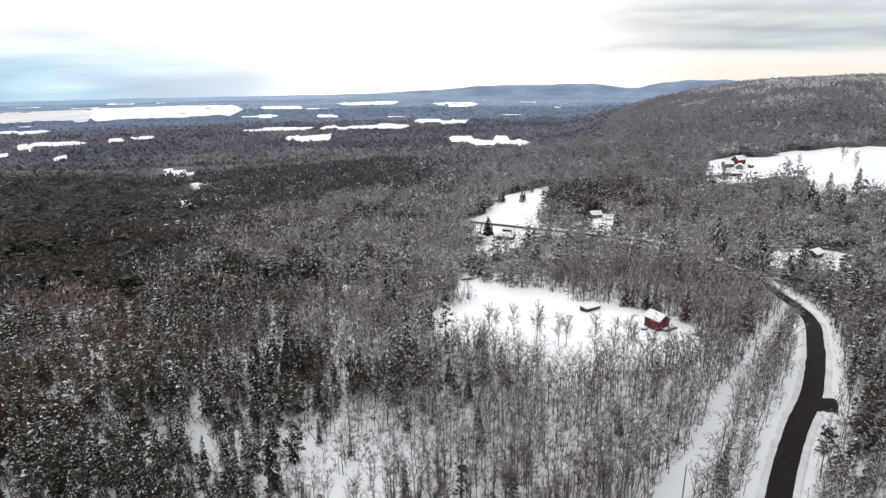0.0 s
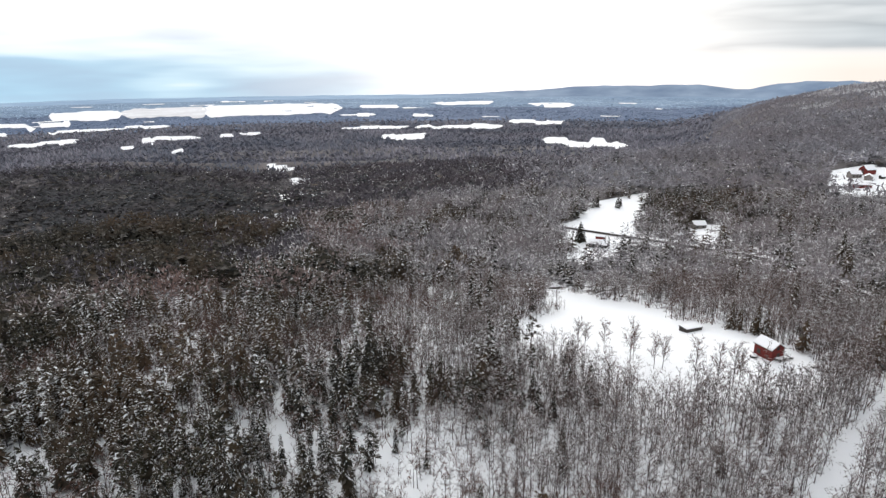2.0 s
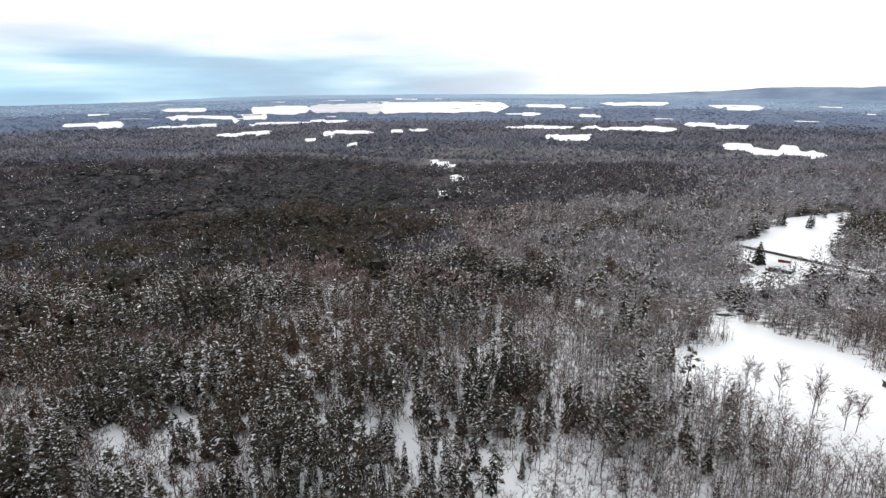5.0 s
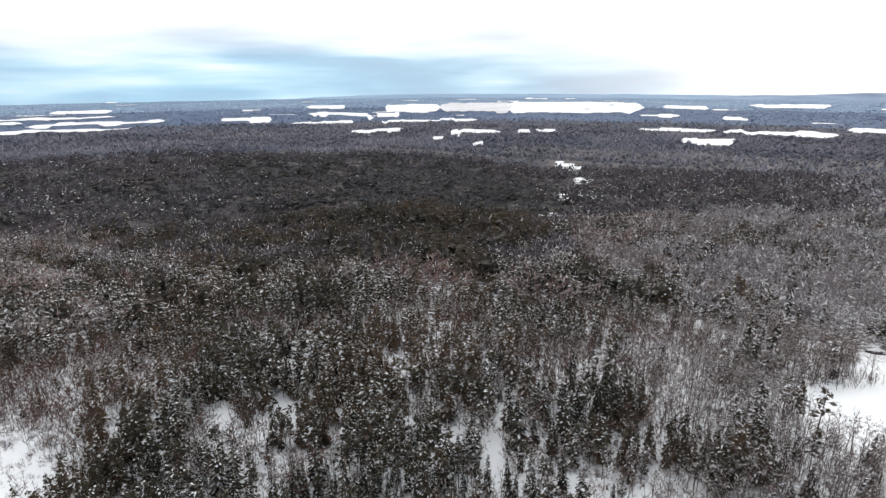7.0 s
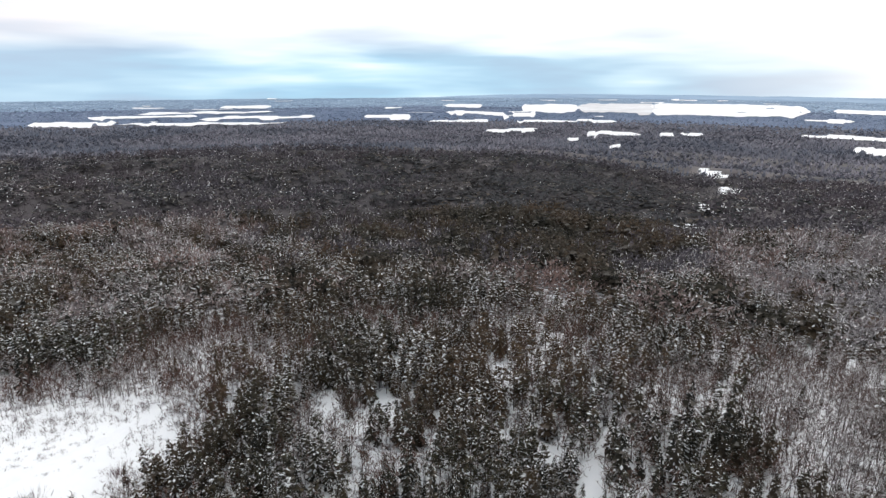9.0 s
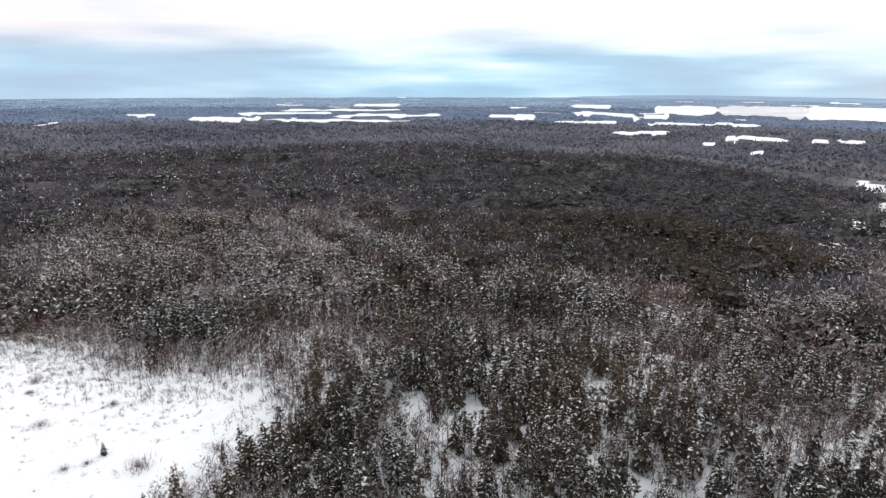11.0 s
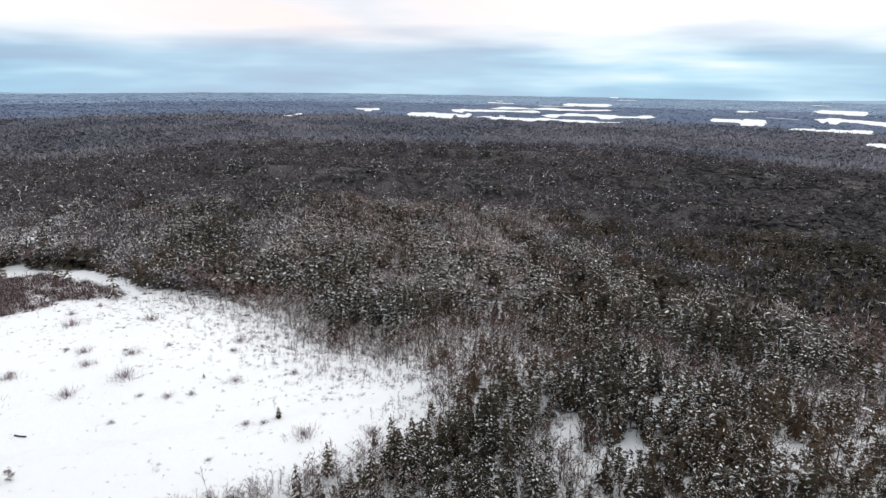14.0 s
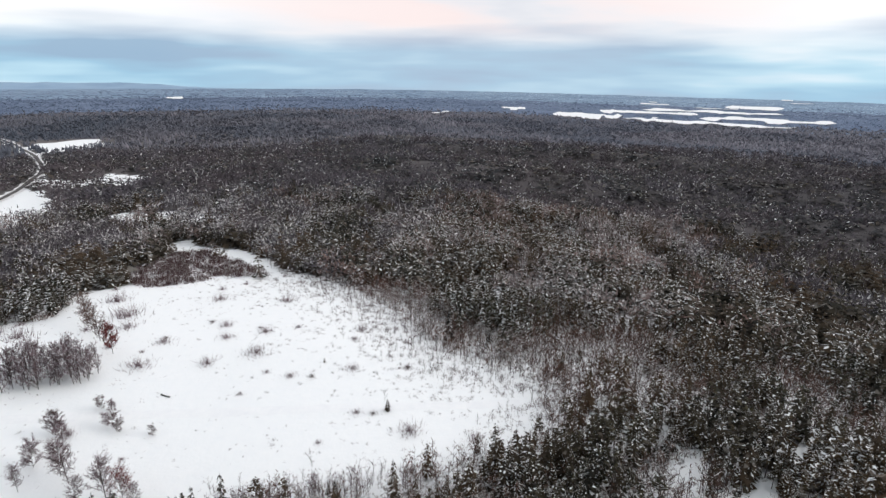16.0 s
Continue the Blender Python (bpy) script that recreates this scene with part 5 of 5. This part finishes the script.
for k, (a, b, s) in enumerate(((84, 480, 12), (87, 486, 9), (105, 472, 13), (109, 477, 10), (69, 486, 11), (100, 520, 9), (108, 372, 12), (91, 328, 10))):
    lone("spruce_tree", conifer_lone(96 + k % 3, "dark spruce flecked with snow beside the far clearing", "spruces beside the far clearing", 12, 0.35, 0.24), a, b, s, "", "", "", k * 47)

# open field: row of trees, thicket, shrubs
RUST_MATS = [BARK, LEAF_RUST, SNOW_LOAD]
REDDISH = [BARK, RED_TWIG, SNOW_LOAD]
MAUVE = [BARK, MAUVE_TWIG, SNOW_LOAD]
for k, (a, b, s) in enumerate(((-208, -102, 12), (-203, -98.5, 13), (-199, -95, 12), (-195, -91, 12.5), (-191, -87, 13), (-186, -82, 12.5), (-181, -77, 12))):
    lone("bare_tree", bare_lone(30 + k, "leafless tree in a row across the snowy field", "row of trees in the field", width=0.010, twigs=520, forks=70, base=0.12, spread=1.3), a, b, s, "", "", "", k * 67)
lone("bare_tree", bare_lone(40, "small tree with rust-red withered leaves in the field", "row of trees in the field", RUST_MATS, 1700, 18, 1.0, 0.020, 0.05, 120, 0.10, 0.6), -176, -71, 11.5, "", "", "", 20)
for k in range(44):
    a, b = -149 - 9 * (k % 12) / 12 - random.random() * 3 - (k // 12) * 3, -93 + 25 * (k % 12) / 12 + random.random() * 2
    lone("bare_tree", bare_lone(50 + k % 4, "slim mauve-brown sapling in a thicket on the snow", "saplings in the thicket", MAUVE, 640, 18, 0.72, 0.014, 0.22, 60, 0.02, 0.75), a, b, 9.0 + 4.0 * random.random(), "", "", "", k * 41)
for k, (a, b, s, mats) in enumerate(((-119, -48, 13, MAUVE), (-121, -51.5, 11.5, MAUVE), (-115, -36, 13, MAUVE), (-114, -31, 11.5, RUST_MATS), (-112, -41, 9, MAUVE), (-115, -58, 8, MAUVE), (-112, -27, 8, MAUVE))):
    lone("bare_tree", bare_lone(60 + k, "bushy tree with a few withered leaves on the snowy field" if mats is RUST_MATS else "leafless bushy tree on the snowy field",
                                "trees on the field", mats, 2300, 24, 1.15, 0.0070, 0.10, 220, 0.14, 0.55), a, b, s, "", "", "", k * 67)


def shrub(x_, y_, s, mats, k, label, wide_=1.0, stems=26):
    root = tagged(new("shrub"), label, "shrub", "shrubs on the field")
    v, f, m = tuft_shape(1000 + k, 230, 0.030) if s < 3 else bare_shape(1000 + k, 1500, 0.013, 22, 2, 0.10, 1.7, True, True, 150, 0.02, 0.9)
    c = new("crown", mesh_from("crown", v, f, mats, m))
    c.parent = root
    root.matrix_world = stand(x_, y_, k * 31, 0.05) @ Matrix.Diagonal((s * wide_ * (1.3 if s > 3 else 1), s * wide_ * (1.3 if s > 3 else 1), s, 1))


SHRUBS = [(-123, -60, 8.5), (-135, -62.5, 8.0), (-134, -60, 7.5), (-138, -47, 6.0), (-140, -51, 4.6), (-147, -57, 4.6), (-146, -53, 4.4), (-138, -37, 3.4), (-152, 17, 2.0), (-152, 22, 1.8),
          (-170, -16, 1.6), (-169, -1, 1.8), (-205, -16, 1.8), (-208, -51, 1.8), (-197, 7, 2.2), (-179, 29, 2.2), (-196, -94, 2.6), (-190, -60, 1.6), (-178, -62, 1.5), (-203, -30, 1.4)]
for k, (a, b, s) in enumerate(SHRUBS):
    shrub(a, b, s, REDDISH if k % 2 else MAUVE, k, "leafless reddish-brown shrub standing in snow" if k % 2 else "leafless mauve-grey shrub standing in snow", 0.9)
for k, (a, b, s) in enumerate(((-154, 26, 4.4), (-178, 1, 2.0), (-199, -88, 1.8))):
    lone("spruce_tree", conifer_lone(40 + k, "small dark evergreen standing alone on the snowy field", "small evergreens on the field", 9, 0.1, 0.26, base=0.04), a, b, s, "", "", "", k * 51)
log_ = thing("fallen_log", stand(-155, -42, 70), "dark fallen log half sunk in the snow", "log")
bm = bmesh.new()
bmesh.ops.create_cone(bm, segments=9, radius1=0.32, radius2=0.22, depth=3.4, cap_ends=True)
bmesh.ops.rotate(bm, verts=bm.verts, matrix=Matrix.Rotation(radians(90), 3, "Y"))
bmesh.ops.translate(bm, verts=bm.verts, vec=(0, 0, 0.18))
part("trunk", bm, DARK_WOOD, log_)
part("snow_cap", boxed(-1.4, 1.2, -0.14, 0.14, 0.40, 0.5, 0.05), SNOW, log_)

# brush: reddish thickets at the field's edges, thin stems across it, scrub in the clearing
BUSHES = [tuft_shape(1100 + k, 44, 0.050, 0.15, 0.8) for k in range(6)]
STEMS = [bare_shape(1150 + k, 30, 0.018, 6, 2, 0.12, 0.8, base=0.15) for k in range(5)]
x, y = scatter(100, 420, 40, 142, 1.65, rng)
wx, wy = wobble(x, y)
rim_ = np.minimum.reduce([np.hypot(x - a, y - b) for a, b in finer(np.array(BIG_FIELD[7:15], float), 2.0)])
red = inside(wx, wy, RED_PATCH)
in_field = inside(wx, wy, BIG_FIELD)
chance = np.where(red, 0.45 + 0.9 * field_noise(x, y, 22, 78), np.where(in_field, 0.85 * np.exp(-rim_ / 17.0) + 0.016 + 0.09 * np.maximum(0, field_noise(x, y, 30, 77) - 0.55) * 2 * np.exp(-rim_ / 40), np.where(rim_ < 36, 0.95 - 0.02 * rim_, 0)))
chance = np.where((off_line(x, y, TRACK) < 2.2) | (off_line(x, y, PATHWAY) < 3.2), 0, chance)
q = rng.rand(len(x)) < chance
x, y, rim_, red = x[q], y[q], rim_[q], red[q]
tall = (rng.rand(len(x)) < np.where(red, 0.12, np.where(inside(*wobble(x, y), BIG_FIELD), 0.40 * np.exp(-rim_ / 9.0), 0.5)))
z = terr(x, y)
hb = np.where(red, rng.uniform(2.4, 4.4, len(x)), rng.uniform(0.7, 2.4, len(x)) * (0.45 + 0.55 * np.exp(-rim_ / 12.0)))
cx, cy = scatter(110, 300, 60, 125, 14.5, rng)
q = inside(cx, cy, BIG_FIELD) & (rng.rand(len(cx)) < 0.55) & (off_line(cx, cy, TRACK) > 3)
cx, cy = cx[q], cy[q]
stuff("field_clumps", plant(CLUMP, cx, cy, terr(cx, cy), rng.gamma(5, 0.55, len(cx)) + 0.4, rng.uniform(0.6, 1.4, len(cx)), rng), [BARK, MAUVE_TWIG, DUSTED], "soft leafless mauve-grey clumps scattered over the field", "brush")
low_red = red & ~tall
stuff("red_brush", plant(BUSHES, x[low_red], y[low_red], z[low_red], hb[low_red], rng.uniform(0.5, 0.9, len(x))[low_red], rng), [BARK, WINE_TWIG, DUSTED], "dense wine-brown brush beside the snowy field", "brush")
tall_or_red = tall | red
stuff("field_brush", plant(BUSHES, x[~tall_or_red], y[~tall_or_red], z[~tall_or_red], hb[~tall_or_red], rng.uniform(0.6, 1.1, len(x))[~tall_or_red], rng), REDDISH, "leafless reddish brush poking through the snow", "brush")
stuff("edge_saplings", plant(STEMS, x[tall], y[tall], z[tall], rng.uniform(2.2, 5.0, len(x))[tall], np.ones(len(x))[tall], rng), [BARK, WINE_TWIG, DUSTED], "thin leafless saplings along the field's edge", "saplings")
x, y = scatter(120, 300, -40, 8, 1.6, rng)
wx, wy = wobble(x, y)
scrub = inside(wx, wy, [(-6, 212), (14, 226), (22, 240), (17, 262), (4, 250), (-8, 232)])
near_road = (off_line(x, y, ROAD) < 9.5) & (off_line(x, y, ROAD) > 4.8) & (off_line(x, y, CUT) > 3.5)
q = (scrub & (rng.rand(len(x)) < 0.9)) | (near_road & (rng.rand(len(x)) < 0.35))
x, y = x[q], y[q]
stuff("clearing_scrub", plant(STEMS, x, y, terr(x, y), rng.uniform(2.0, 4.5, len(x)), np.ones(len(x)) * 1.1, rng), REDDISH, "thin reddish-brown scrub at the clearing and roadside", "scrub")

# a strip of tall shrubs along the field's lower edge, and grass tips showing through the snow
u = rng.rand(190) * 0.78
x, y = -112 - 15 * u + rng.normal(0, 2.6, 190), -10 + 52 * u + rng.normal(0, 3.0, 190)
stuff("edge_shrubs", plant(STEMS, x, y, terr(x, y), rng.uniform(3.0, 6.5, 190), rng.uniform(0.9, 1.4, 190), rng), MAUVE, "tall leafless mauve-brown shrubs at the field's lower edge", "shrubs")
x, y = scatter(115, 300, 60, 128, 2.4, rng)
q = inside(x, y, BIG_FIELD) & (off_line(x, y, TRACK) > 2.5) & (rng.rand(len(x)) < np.clip(2.2 * (field_noise(x, y, 26, 91) - 0.52), 0.02, 0.5))
x, y = x[q], y[q]
stuff("grass_tips", plant([tuft_shape(1300 + k, 9, 0.10, 0.0, 0.6) for k in range(4)], x, y, terr(x, y), rng.uniform(0.25, 0.7, len(x)), rng.uniform(0.8, 1.6, len(x)), rng), MAUVE, "withered grass tips showing through the snow", "grass")
